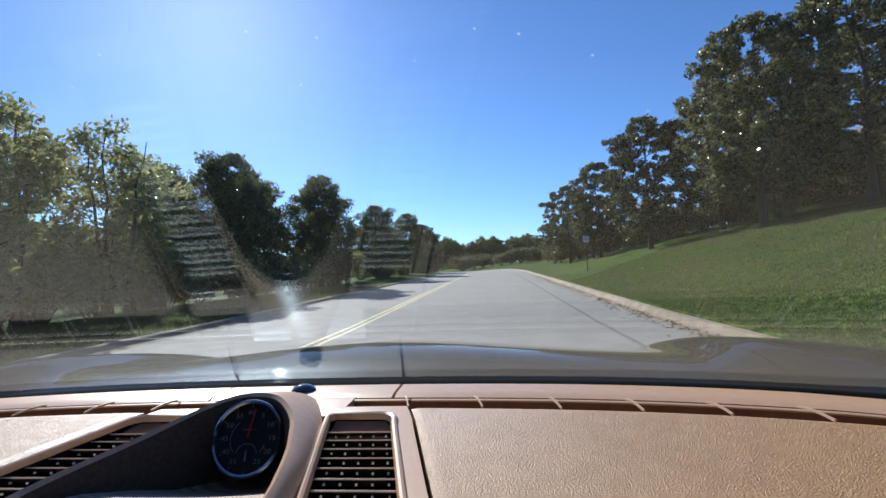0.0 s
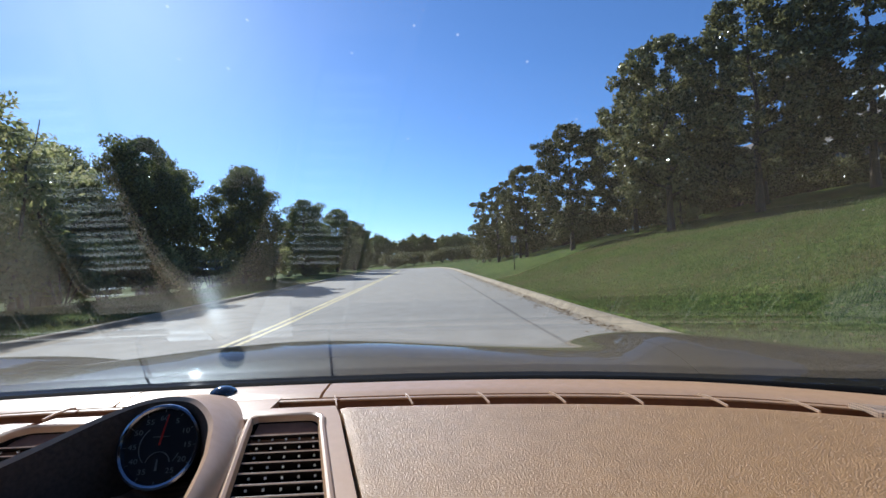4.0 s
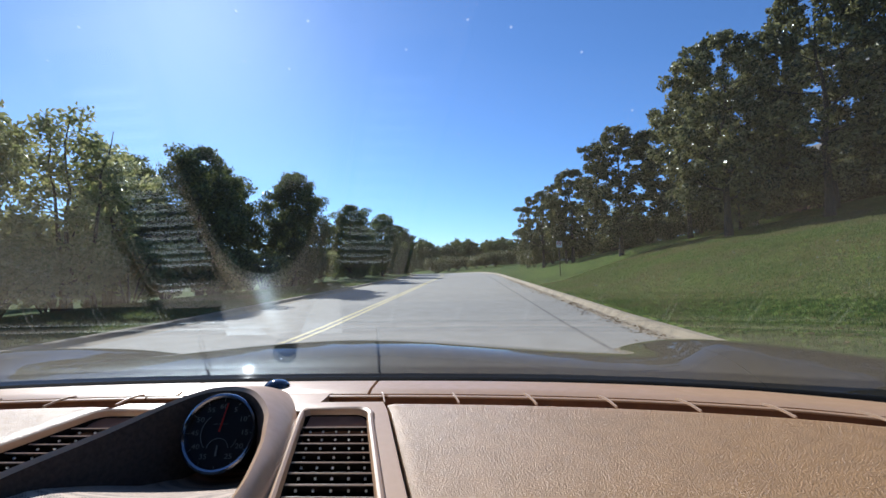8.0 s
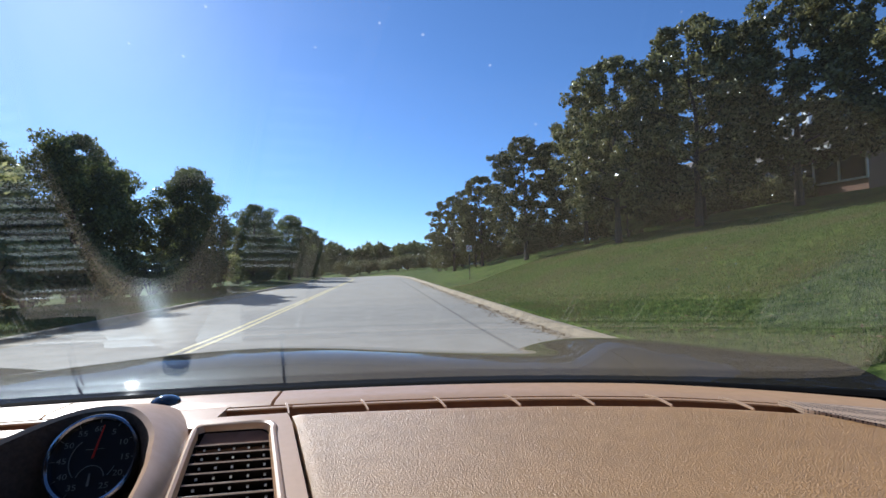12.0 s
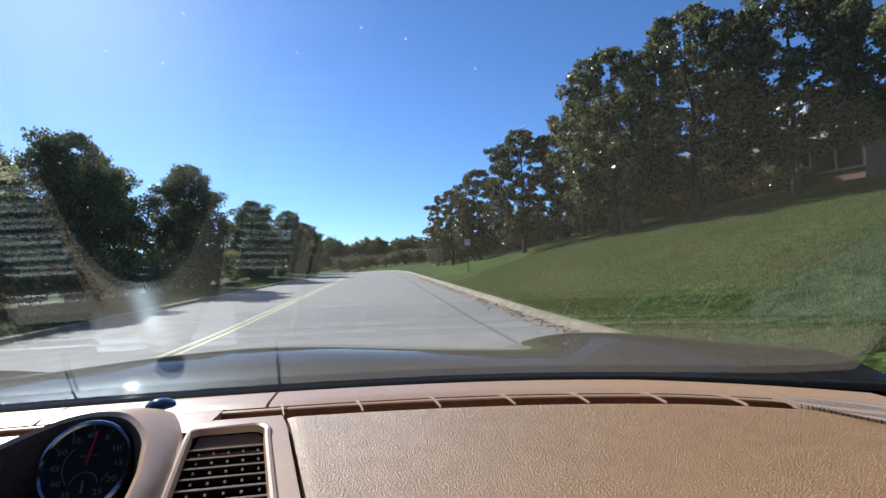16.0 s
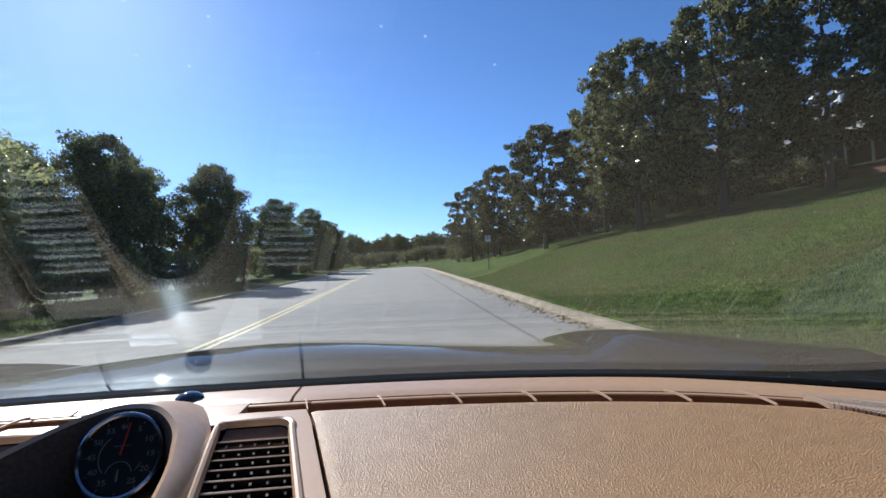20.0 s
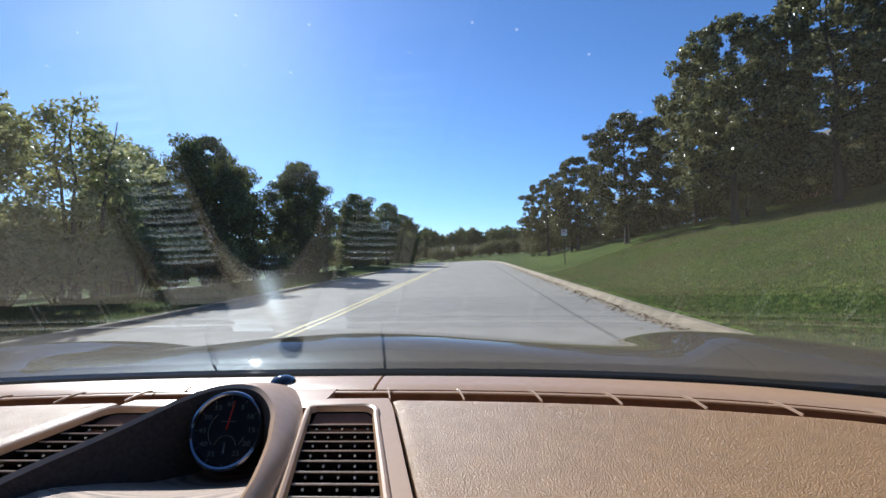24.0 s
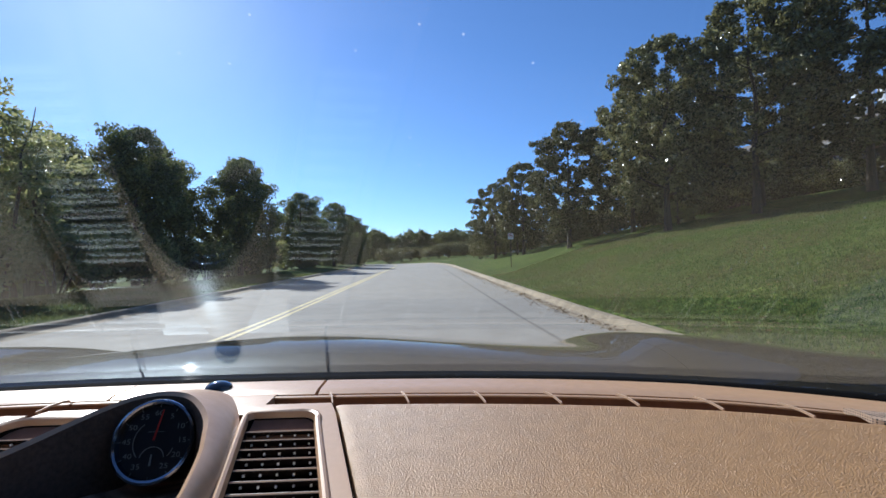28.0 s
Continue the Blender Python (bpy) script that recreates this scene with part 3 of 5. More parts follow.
def arc(cx, cy, r, a0, a1, w, n=20):
    return join(*[bar(cx + r * math.cos(radians(a0 + (a1 - a0) * i / n)), cy + r * math.sin(radians(a0 + (a1 - a0) * i / n)), cx + r * math.cos(radians(a0 + (a1 - a0) * (i + 1) / n)), cy + r * math.sin(radians(a0 + (a1 - a0) * (i + 1) / n)), w) for i in range(n)])


for k in range(60):
    if k % 5 == 0:
        g = radians(90 - 6 * k)
        part("tick", bar(R0 * 0.80 * math.cos(g), R0 * 0.80 * math.sin(g), R0 * 0.86 * math.cos(g), R0 * 0.86 * math.sin(g), R0 * 0.012), "ink", clock)
part("minute_track", arc(0, 0, R0 * 0.5, 128, 225, R0 * 0.018), "ink", clock)
part("minute_track", arc(0, 0, R0 * 0.5, -45, -20, R0 * 0.018), "ink", clock)
part("subdial_ring", arc(0, -R0 * 0.42, R0 * 0.29, 10, 170, R0 * 0.02), "ink", clock)
part("subdial_hand", bar(0, -R0 * 0.56, 0, -R0 * 0.30, R0 * 0.05, 0.001), "ink", clock, "small pale hand")
part("display_bar", bar(-R0 * 0.2, R0 * 0.22, R0 * 0.2, R0 * 0.22, R0 * 0.012), "ink", clock)
part("sweep_hand", bar(-R0 * 0.0, R0 * 0.02, R0 * 0.12, R0 * 0.74, R0 * 0.045, 0.002), "red", clock, "thin red hand")

# light sensor dome
bm = bmesh.new()
bmesh.ops.create_uvsphere(bm, u_segments=28, v_segments=14, radius=1, matrix=Matrix.Translation(K(-0.005, 0.764, 1.2485)) @ Matrix.Diagonal((0.0215 * S, 0.0215 * S, 0.0135 * S, 1)))
solo("light_sensor", bm, "gloss", "small glossy black sensor dome on the dashboard", "sensor", smooth=True)

# ---- windscreen, black band and cabin shell ----
TH, GY = radians(33.0), 0.819


def foot(u):
    """How far the glass's foot bends back at u across."""
    return bend(u) if abs(u) < 0.9 else bend(0.9) + 0.5 * (abs(u) - 0.9)


def screen(a, b):
    u = -1.22 + 2.44 * a
    s = -0.006 + 1.054 * b
    return K(u, GY - foot(u) - s * math.cos(TH), 1.25 + s * math.sin(TH))


ws = solo("windscreen", slab(48, 40, screen, lambda p: p + Vector((0, math.sin(TH) * 0.0045, math.cos(TH) * 0.0045))), "glass", "clear raked laminated car windscreen with dust specks", "windscreen", kind="structure", smooth=True)
ws.visible_shadow = False


def band(a, b):
    u = -1.2 + 2.4 * a
    y0, y1 = 0.810 - bend(u), GY + 0.014 - foot(u)
    return K(u, y0 + (y1 - y0) * b, 1.2455 + 0.003 * min(1, 2 * b))


solo("windscreen_seal", slab(48, 4, band, lambda p: p - Vector((0, 0, 0.03))), "frit", "matt black seal between dashboard and windscreen", "seal", kind="structure", smooth=True)


def bonnet_z(u, y):
    """Height of the bonnet in metres; u across from the car's middle, y ahead."""
    s, w = (y - 0.64) / 1.2, abs(u)
    z = 1.2915 - 0.0668 * s - 0.166 * s * s + 0.039 * math.exp(-(w / 0.40) ** 2)
    z += (0.0273 + 0.0172 * s) * math.exp(-((w - 0.69) / (0.064 if w < 0.69 else 0.24)) ** 2) - 0.04 * max(0.0, w - 0.69) ** 1.5
    return z - 0.055 * math.exp(-(max(0.0, y - 0.58) / 0.15) ** 2)


CAR_X = -EYE_U * S
def bonnet(a, b):
    u = -1.04 + 2.08 * a
    y = 0.60 - 0.10 * u * u + 1.06 * b
    y1 = y - 0.22 * u * u * b
    return Vector((CAR_X + u, y1, bonnet_z(u, y)))


bonnet_car = thing("car_bonnet", (CAR_X, 1.0, 0.9), "glossy dark brown-grey car bonnet between raised wings", "car bonnet")
for name, a0, a1, n in (("bonnet_panel", 0.1905, 0.8095, 56), ("wing", 0.0, 0.1901, 32), ("wing", 0.8099, 1.0, 32)):
    part(name, slab(n, 40, lambda a, b: bonnet(a0 + (a1 - a0) * a, b), lambda p: p - Vector((0, 0, 0.03))), "paint", bonnet_car, smooth=True)


def shell(name, fn, nu, nv, off, material, label, category):
    return solo(name, slab(nu, nv, fn, lambda p: p + Vector(off)), material, label, category, kind="structure", smooth=True)


shell("car_roof", lambda a, b: Vector((CAR_X - 0.66 + 1.32 * a, -0.10 - 1.9 * b, 1.66 + 0.06 * math.sin(math.pi * a) + 0.05 * math.sin(math.pi * b))), 12, 12, (0, 0, 0.03), "lining", "plain lined car roof", "roof")
shell("car_rear_wall", lambda a, b: Vector((CAR_X - 0.8 + 1.6 * a, -2.0, 0.35 + 1.3 * b)), 2, 4, (0, -0.04, 0), "lining", "plain dark rear of the car cabin", "wall")
shell("car_floor", lambda a, b: Vector((CAR_X - 0.8 + 1.6 * a, -2.0 + 2.55 * b, 0.35)), 4, 4, (0, 0, -0.04), "lining", "dark car cabin floor", "floor")
for sx in (-1, 1):
    # unseen; closed to full height behind the front window to cut ambient light
    shell("car_door", lambda a, b: Vector((CAR_X + sx * 0.80, -1.96 + 2.3 * a, 0.39 + (0.80 if a > 0.67 else 1.26) * b)), 6, 4, (sx * 0.06, 0, 0), "lining", "plain lined car door below the side window, closed up behind it to cut light", "door")
    shell("roof_pillar", lambda a, b: Vector((CAR_X + sx * (0.80 - 0.12 * b), 0.22 - 0.34 * b + 0.07 * a, 1.22 + 0.46 * b)), 2, 10, (sx * 0.04, 0, 0), "lining", "slim lined windscreen pillar", "pillar")

# outside of the car
M["rubber"] = mat("black_rubber", (0.018, 0.018, 0.018), 0.85, var=0.3, scale=40)
M["alloy"] = mat("silver_alloy", (0.55, 0.56, 0.58), 0.3, metal=0.9, var=0.1, scale=30)
M["privacy"] = mat("tinted_side_glass", (0.012, 0.014, 0.016), 0.05)
M["lamp_red"] = mat("red_lamp_lens", (0.35, 0.01, 0.01), 0.15)
M["lamp_clear"] = mat("clear_lamp_lens", (0.55, 0.57, 0.6), 0.12)
WHEEL_Y = (1.02, -1.84)
car = thing("car", (CAR_X, 0, 0.0), "dark brown-grey car body with silver alloy wheels on the road", "car")


def body_low(y):
    """Lower edge of the car's side, with round wheel arches."""
    z = 0.30
    for wy in WHEEL_Y:
        if abs(y - wy) < 0.41:
            z = max(z, 0.36 + math.sqrt(0.41 ** 2 - (y - wy) ** 2))
    return z


def belt(y):
    if y > 0.50:
        return bonnet_z(1.04, y + 0.22 * 1.08 * max(0, min(1, (y - 0.49) / 0.8))) - 0.034
    return 1.19 + 0.03 * max(0, (y + 0.2) / 0.7)


for sx in (-1, 1):
    def side(y0, y1):
        def fn(a, b):
            y = y0 + (y1 - y0) * a
            lo, hi = body_low(y), belt(y)
            tuck = 0.14 * max(0, (-1.9 - y) / 0.8) ** 2
            return Vector((CAR_X + sx * (1.03 - 0.08 * (1 - b) ** 2 - 0.05 * b ** 6 - tuck), y, lo + (hi - lo) * b))
        return slab(max(6, int((y1 - y0) / 0.05)), 12, fn, lambda p: p - Vector((sx * 0.02, 0, 0)))
    part("front_wing_side", side(0.46, 1.30), "paint", car, smooth=True)
    d = part("front_door", side(-0.72, 0.452), "paint", car, smooth=True)
    part("door_handle", box(CAR_X + sx * 1.04, -0.52, 1.02, 0.03, 0.20, 0.035, 0.01), "paint", d)
    d = part("rear_door", side(-1.50, -0.728), "paint", car, smooth=True)
    part("door_handle", box(CAR_X + sx * 1.04, -1.30, 1.02, 0.03, 0.20, 0.035, 0.01), "paint", d)
    part("rear_quarter", side(-2.66, -1.508), "paint", car, smooth=True)
    part("rear_side_glass", slab(10, 6, lambda a, b: Vector((CAR_X + sx * (0.97 - 0.25 * b), -2.40 + 1.62 * a - (0.0 if a > 0.5 else -0.25 * b), 1.20 + 0.44 * b)), lambda p: p - Vector((sx * 0.006, 0, 0))), "privacy", car, "dark tinted side glass", True)
    part("sill", box(CAR_X + sx * 0.94, -0.42, 0.29, 0.10, 1.95, 0.10, 0.02), "rubber", car, "black sill")
    part("tail_lamp", box(CAR_X + sx * 0.72, -2.64, 0.98, 0.34, 0.08, 0.16, 0.02), "lamp_red", car, "red tail lamp")
    part("headlamp", box(CAR_X + sx * 0.80, 1.37, 0.82, 0.30, 0.12, 0.16, 0.03), "lamp_clear", car, "clear headlamp lens")
    for wy in WHEEL_Y:
        def ring(profile, n=36):
            vs = [Vector((CAR_X + sx * (0.98 + w), wy + r * math.cos(2 * math.pi * k / n), 0.36 + r * math.sin(2 * math.pi * k / n))) for w, r in profile for k in range(n)]
            return vs, [(i * n + k, i * n + (k + 1) % n, (i + 1) * n + (k + 1) % n, (i + 1) * n + k) for i in range(len(profile) - 1) for k in range(n)]
        wh = part("wheel", ring([(-0.22, 0.05), (-0.22, 0.24), (-0.05, 0.25), (-0.04, 0.05)]), "rubber", car, "dark wheel well and hub", True)
        part("tyre", ring([(-0.24, 0.25), (-0.245, 0.33), (-0.21, 0.36), (-0.04, 0.36), (-0.005, 0.33), (-0.01, 0.25)]), "rubber", wh, "black tyre", True)
        rim = [ring([(-0.03, 0.225), (-0.005, 0.25), (-0.012, 0.262)])]
        for k in range(5):
            g = 2 * math.pi * k / 5
            rim.append(tube([(CAR_X + sx * 0.965, wy + 0.04 * math.cos(g), 0.36 + 0.04 * math.sin(g)), (CAR_X + sx * 0.968, wy + 0.235 * math.cos(g), 0.36 + 0.235 * math.sin(g))], [0.035, 0.024], 6))
        part("rim", join(*rim), "alloy", wh, "silver five-spoke alloy rim", True)


def bumper(a, b):
    p = bonnet(a, 1.0)
    return Vector((p.x, p.y + 0.10 * math.sin(math.pi * min(1, b * 1.1)) - 0.03, p.z - 0.02 + (0.30 - p.z) * b))


part("front_bumper", slab(40, 14, bumper, lambda p: p - Vector((0, 0.03, 0))), "paint", car, smooth=True)
part("air_intake", slab(20, 4, lambda a, b: bumper(0.26 + 0.48 * a, 0.60 + 0.22 * b) + Vector((0, 0.008, 0)), lambda p: p - Vector((0, 0.012, 0))), "rubber", car, "black lower air intake", True)
part("tailgate", slab(20, 10, lambda a, b: Vector((CAR_X - 0.93 + 1.86 * a, -2.68 - 0.05 * math.sin(math.pi * a) + 0.36 * max(0, b - 0.6), 0.32 + 0.88 * b)), lambda p: p + Vector((0, 0.03, 0))), "paint", car, smooth=True)
part("rear_window", slab(16, 8, lambda a, b: Vector((CAR_X - 0.86 + 1.72 * a - (0.22 * b) * (2 * a - 1), -2.53 + 0.42 * b - 0.04 * math.sin(math.pi * a), 1.20 + 0.50 * b)), lambda p: p + Vector((0, 0.01, 0))), "privacy", car, "dark tinted rear window", True)
part("roof_skin", slab(16, 16, lambda a, b: Vector((CAR_X - 0.70 + 1.40 * a, -0.10 - 2.02 * b, 1.705 + 0.05 * math.sin(math.pi * a) + 0.045 * math.sin(math.pi * min(1, b + 0.1)))), lambda p: p - Vector((0, 0, 0.008))), "paint", car, smooth=True)

# ---- ground, road and kerbs ----
def road_shift(y):
    return -0.0042 * max(0.0, y - 62) ** 2 if y < 260 else -0.0042 * 198 ** 2 - 1.66 * (y - 260)


def road_z(y):
    if y < 12:
        return -0.004 * max(0, -y) if y < 0 else 0.0
    if y < 85:
        return 0.0115 * (y - 12)
    return 0.84 - 0.012 * (min(y, 180) - 85)


ROAD_R, ROAD_L = 4.1, -8.6


def ground_z(x, y):
    z = road_z(y)
    xs = x - road_shift(y)
    if xs > ROAD_R:
        d = xs - ROAD_R - 0.35
        if d > 0:
            rise = 0.15 * min(d, 1.5) + 0.32 * max(0, min(d - 1.5, 6)) + 0.21 * max(0, min(d - 7.5, 14)) + 0.03 * max(0, min(d - 21.5, 30))
            z += 0.13 + rise * (0.4 + 0.6 * min(1, max(0, (80 - y) / 40)))
            z += 0.12 * noise.noise(Vector((x * 0.12, y * 0.12, 0.3))) * min(1, d / 3)
        else:
            z -= 0.12
    elif xs < ROAD_L:
        d = ROAD_L - xs - 0.35
        if d > 0:
            z += 0.12 + 0.02 * min(d, 6) - 0.09 * max(0, min(d - 5, 22)) + 0.1 * noise.noise(Vector((x * 0.1, y * 0.1, 7.3)))
        else:
            z -= 0.12
    else:
        z -= 0.14
    return z


def axis(fine, coarse):
    return sorted(set(fine) | set(coarse))


offs = axis([round(v, 2) for v in np.arange(-30, 40, 1.0)] + [ROAD_R - 0.05, ROAD_R + 0.33, ROAD_R + 0.37, ROAD_L + 0.05, ROAD_L - 0.33, ROAD_L - 0.37], [-2500, -1200, -600, -300, -150, -100, -70, -50, -40, 45, 55, 70, 100, 150, 300, 600, 1200, 2500])
ys = axis([float(v) for v in range(-40, 100, 2)] + [float(v) for v in range(100, 260, 8)], [-2000, -800, -300, -120, -70, 300, 400, 600, 1000, 1800, 3500])
gv = [(x + (road_shift(y) if abs(x) < 100 else road_shift(min(y, 260))), y, ground_z(x + road_shift(y), y) if abs(x) < 300 else ground_z(x + road_shift(y), y)) for y in ys for x in offs]
nw = len(offs)
gf = [(j * nw + i, j * nw + i + 1, (j + 1) * nw + i + 1, (j + 1) * nw + i) for j in range(len(ys) - 1) for i in range(nw - 1)]
solo("ground", (gv, gf), "grass", "mown green roadside grass rising to one side", "ground", kind="structure", smooth=True)
rys = [float(v) for v in np.arange(-240, 262, 2)]


def ribbon(x0, x1, lift, y0=-240, y1=260, n=1):
    yy = [y for y in rys if y0 <= y <= y1]
    verts = [(x0 + (x1 - x0) * i / n + road_shift(y), y, road_z(y) + lift) for y in yy for i in range(n + 1)]
    return verts, [(j * (n + 1) + i, j * (n + 1) + i + 1, (j + 1) * (n + 1) + i + 1, (j + 1) * (n + 1) + i) for j in range(len(yy) - 1) for i in range(n)]


solo("road", ribbon(ROAD_L, ROAD_R, 0.0, n=8), "road", "worn pale grey two-lane road with faint cracks", "road", kind="structure", smooth=True)
lines = thing("centre_line", (-3.7, 20, 0.0), "worn double yellow centre line on the road", "road marking", kind="structure")
part("stripe", ribbon(-4.02, -3.90, 0.005), "yellow", lines)
part("stripe", ribbon(-3.78, -3.66, 0.005), "yellow", lines)
solo("tar_seam", ribbon(2.36, 2.46, 0.004, y1=60), "tar", "dark tar seam along the lane", "road marking", kind="structure")

# ---- trees ----
def leaf_cloud(centres, sizes, count, leaf, seed, flat=0.0, curl=0.25, shell=0.55):
    """Many small folded leaves scattered over clumps; returns verts and faces."""
    rng = np.random.default_rng(seed)
    centres, sizes = np.array(centres), np.array(sizes)
    pick = rng.choice(len(centres), count, p=sizes[:, 0] ** 2 / np.sum(sizes[:, 0] ** 2))
    d = rng.normal(size=(count, 3))
    d /= np.linalg.norm(d, axis=1)[:, None]
    r = shell + (1 - shell) * rng.random(count) ** 0.7
    r *= 1 + 0.45 * np.abs(rng.normal(size=count)) * (rng.random(count) < 0.2) * 0.5
    p = centres[pick] + d * sizes[pick] * r[:, None]
    nrm = d * 0.5 + rng.normal(size=(count, 3)) * 0.7 + np.array([0, 0, flat])
    nrm /= np.linalg.norm(nrm, axis=1)[:, None]
    a = np.cross(nrm, rng.normal(size=(count, 3)))
    a /= np.linalg.norm(a, axis=1)[:, None]
    b = np.cross(nrm, a)
    s = leaf * (0.6 + 0.8 * rng.random(count))[:, None]
    tip, base = p + a * s, p - a * s
    l = p + b * s * 0.5 + nrm * s * curl
    rr = p - b * s * 0.5 + nrm * s * curl
    verts = np.stack([base, l, tip, rr], 1).reshape(-1, 3)
    k = np.arange(count) * 4
    faces = np.stack([np.stack([k, k + 1, k + 2], 1), np.stack([k, k + 2, k + 3], 1)], 1).reshape(-1, 3)
    return verts.tolist(), faces.tolist()


def dome(f):
    """Half width of a rounded crown, f from its foot to its top."""
    return min(1.0, 0.62 + 1.1 * f) * math.sqrt(max(0.02, 1 - f ** 2.6))


def broadleaf(name, label, height, spread, seed, leaves, leaf, material, clear=0.16, shape=1.0, group="roadside trees", clumps=60, multi=1, trunk_r=0.022, open_=1.0):
    """A broad-leaved tree at the origin: tapered trunk with limbs, crown of leaf clumps."""
    rnd = random.Random(seed)
    th = thing(name, (0, 0, 0), label, "tree", group)
    wood, centres, sizes = [], [], []
    bole = height * clear
    for s in range(multi):
        ox, oy = (0, 0) if multi == 1 else (rnd.uniform(-0.5, 0.5), rnd.uniform(-0.5, 0.5))
        pts = [(ox, oy, -0.3)]
        for i in range(1, 9):
            pts.append((ox + rnd.uniform(-0.02, 0.02) * height * i / 8 + ox * i * 0.25, oy + rnd.uniform(-0.02, 0.02) * height * i / 8 + oy * i * 0.25, height * 0.86 * i / 8))
        r0 = height * trunk_r
        wood.append(tube(pts, [r0 * 1.35] + [r0 * (1 - 0.85 * i / 8) for i in range(1, 9)], 9))
    n_limb = 16
    for i in range(n_limb):
        f = (i + 0.5) / n_limb
        z0 = bole + (height * 0.8 - bole) * f
        g = i * 2.4 + rnd.uniform(-0.4, 0.4)
        reach = spread * dome(f * 0.85) * rnd.uniform(0.7, 1.0) * shape
        rise = height * (0.08 + 0.08 * rnd.random()) * (1.1 - 0.7 * f)
        p = [Vector((0, 0, z0))]
        for k in range(1, 5):
            q = k / 4
            p.append(Vector((math.cos(g) * reach * q + rnd.uniform(-0.1, 0.1) * reach * 0.3, math.sin(g) * reach * q + rnd.uniform(-0.1, 0.1) * reach * 0.3, z0 + rise * q ** 1.3)))
        rl = height * trunk_r * 0.38 * (1 - 0.6 * f)
        wood.append(tube(p, [rl * (1 - 0.22 * k) for k in range(5)], 6))
        for k in (2, 3, 4):
            if len(centres) < clumps:
                c = p[k] + Vector((rnd.uniform(-0.3, 0.3), rnd.uniform(-0.3, 0.3), rnd.uniform(-0.1, 0.35))) * spread * 0.3
                centres.append(tuple(c))
                q = spread * rnd.uniform(0.15, 0.28) * open_
                sizes.append((q, q, q * rnd.uniform(0.55, 0.85)))
    while len(centres) < clumps:
        f = rnd.random()
        g = rnd.uniform(0, 6.283)
        rr = spread * dome(f) * math.sqrt(rnd.uniform(0.15, 1.0)) * 0.9 * shape
        centres.append((math.cos(g) * rr, math.sin(g) * rr, bole + (height * 0.93 - bole) * f))
        q = spread * rnd.uniform(0.12, 0.22) * open_
        sizes.append((q, q, q * rnd.uniform(0.6, 1.0)))
    part("trunk", join(*wood), "bark", th, "", True)
    part("crown", leaf_cloud(centres, sizes, leaves, leaf, seed, shell=0.3), material, th)
    return th


def conifer(name, label, height, spread, seed, leaves, leaf, group="roadside trees"):
    rnd = random.Random(seed)
    th = thing(name, (0, 0, 0), label, "tree", group)
    wood = [tube([(0, 0, -0.3), (0, 0, height * 0.5), (0.05, 0, height * 0.97)], [height * 0.022, height * 0.013, 0.02], 9)]
    centres, sizes = [], []
    for i in range(80):
        f = i / 79
        z = height * (0.12 + 0.84 * f)
        g = i * 2.399
        reach = spread * (1 - f) ** 0.75 * rnd.uniform(0.65, 1.05) + 0.2
        e = Vector((math.cos(g) * reach, math.sin(g) * reach, z - 0.04 * reach + 0.08 * reach * f))
        wood.append(tube([(0, 0, z), e * 0.5 + Vector((0, 0, z * 0.5 + 0.03 * reach)), e], [height * 0.005, height * 0.004, 0.01], 5))
        for q in (0.45, 0.75, 1.0):
            centres.append((e.x * q, e.y * q, z + (e.z - z) * q))
            s = 0.16 * spread * (1.15 - 0.6 * f)
            sizes.append((s * 1.3, s * 1.3, s * 0.55))
    part("trunk", join(*wood), "bark", th, "", True)
    part("crown", leaf_cloud(centres, sizes, leaves, leaf, seed, flat=0.3, shell=0.2), "needle", th)
    return th


def shrub(name, label, radius, height, seed, leaves, leaf, material, group="roadside shrubs"):
    rnd = random.Random(seed)
    th = thing(name, (0, 0, 0), label, "shrub", group)
    stems, centres, sizes = [], [], []
    for i in range(9):
        g, r = i * 2.4, radius * 0.75 * math.sqrt((i + 0.5) / 9)
        top_ = (math.cos(g) * r, math.sin(g) * r, height * rnd.uniform(0.45, 0.75))
        stems.append(tube([(math.cos(g) * 0.1, math.sin(g) * 0.1, -0.15), (top_[0] * 0.5, top_[1] * 0.5, top_[2] * 0.6), top_], [0.035, 0.025, 0.01], 5))
        centres.append(top_)
        q = radius * rnd.uniform(0.32, 0.5)
        sizes.append((q, q, height * rnd.uniform(0.3, 0.42)))
    part("stems", join(*stems), "bark", th)
    part("foliage", leaf_cloud(centres, sizes, leaves, leaf, seed, shell=0.6), material, th)
    return th


def put(src, x, y, turn=0.0, scale=1.0, first=False, sink=0.0):
    """Stand a thing or a copy of it on the ground at x, y."""
    m = Matrix.Translation((x, y, ground_z(x, y) - sink)) @ Matrix.Rotation(radians(turn), 4, "Z")
    if first:
        src.matrix_basis = m @ Matrix.Diagonal((scale, scale, scale, 1))
        return src
    ob = copy_thing(src, m)
    ob.scale = (scale, scale, scale)
    return ob


oak = broadleaf("oak_tree", "broad dark-leaved tree on the grass slope", 13.0, 5.0, 3, 25000, 0.135, "leaf_dark", clear=0.15, clumps=260, trunk_r=0.016, open_=0.52)
put(oak, 14.0, 25.5, 0, 0.90, True)
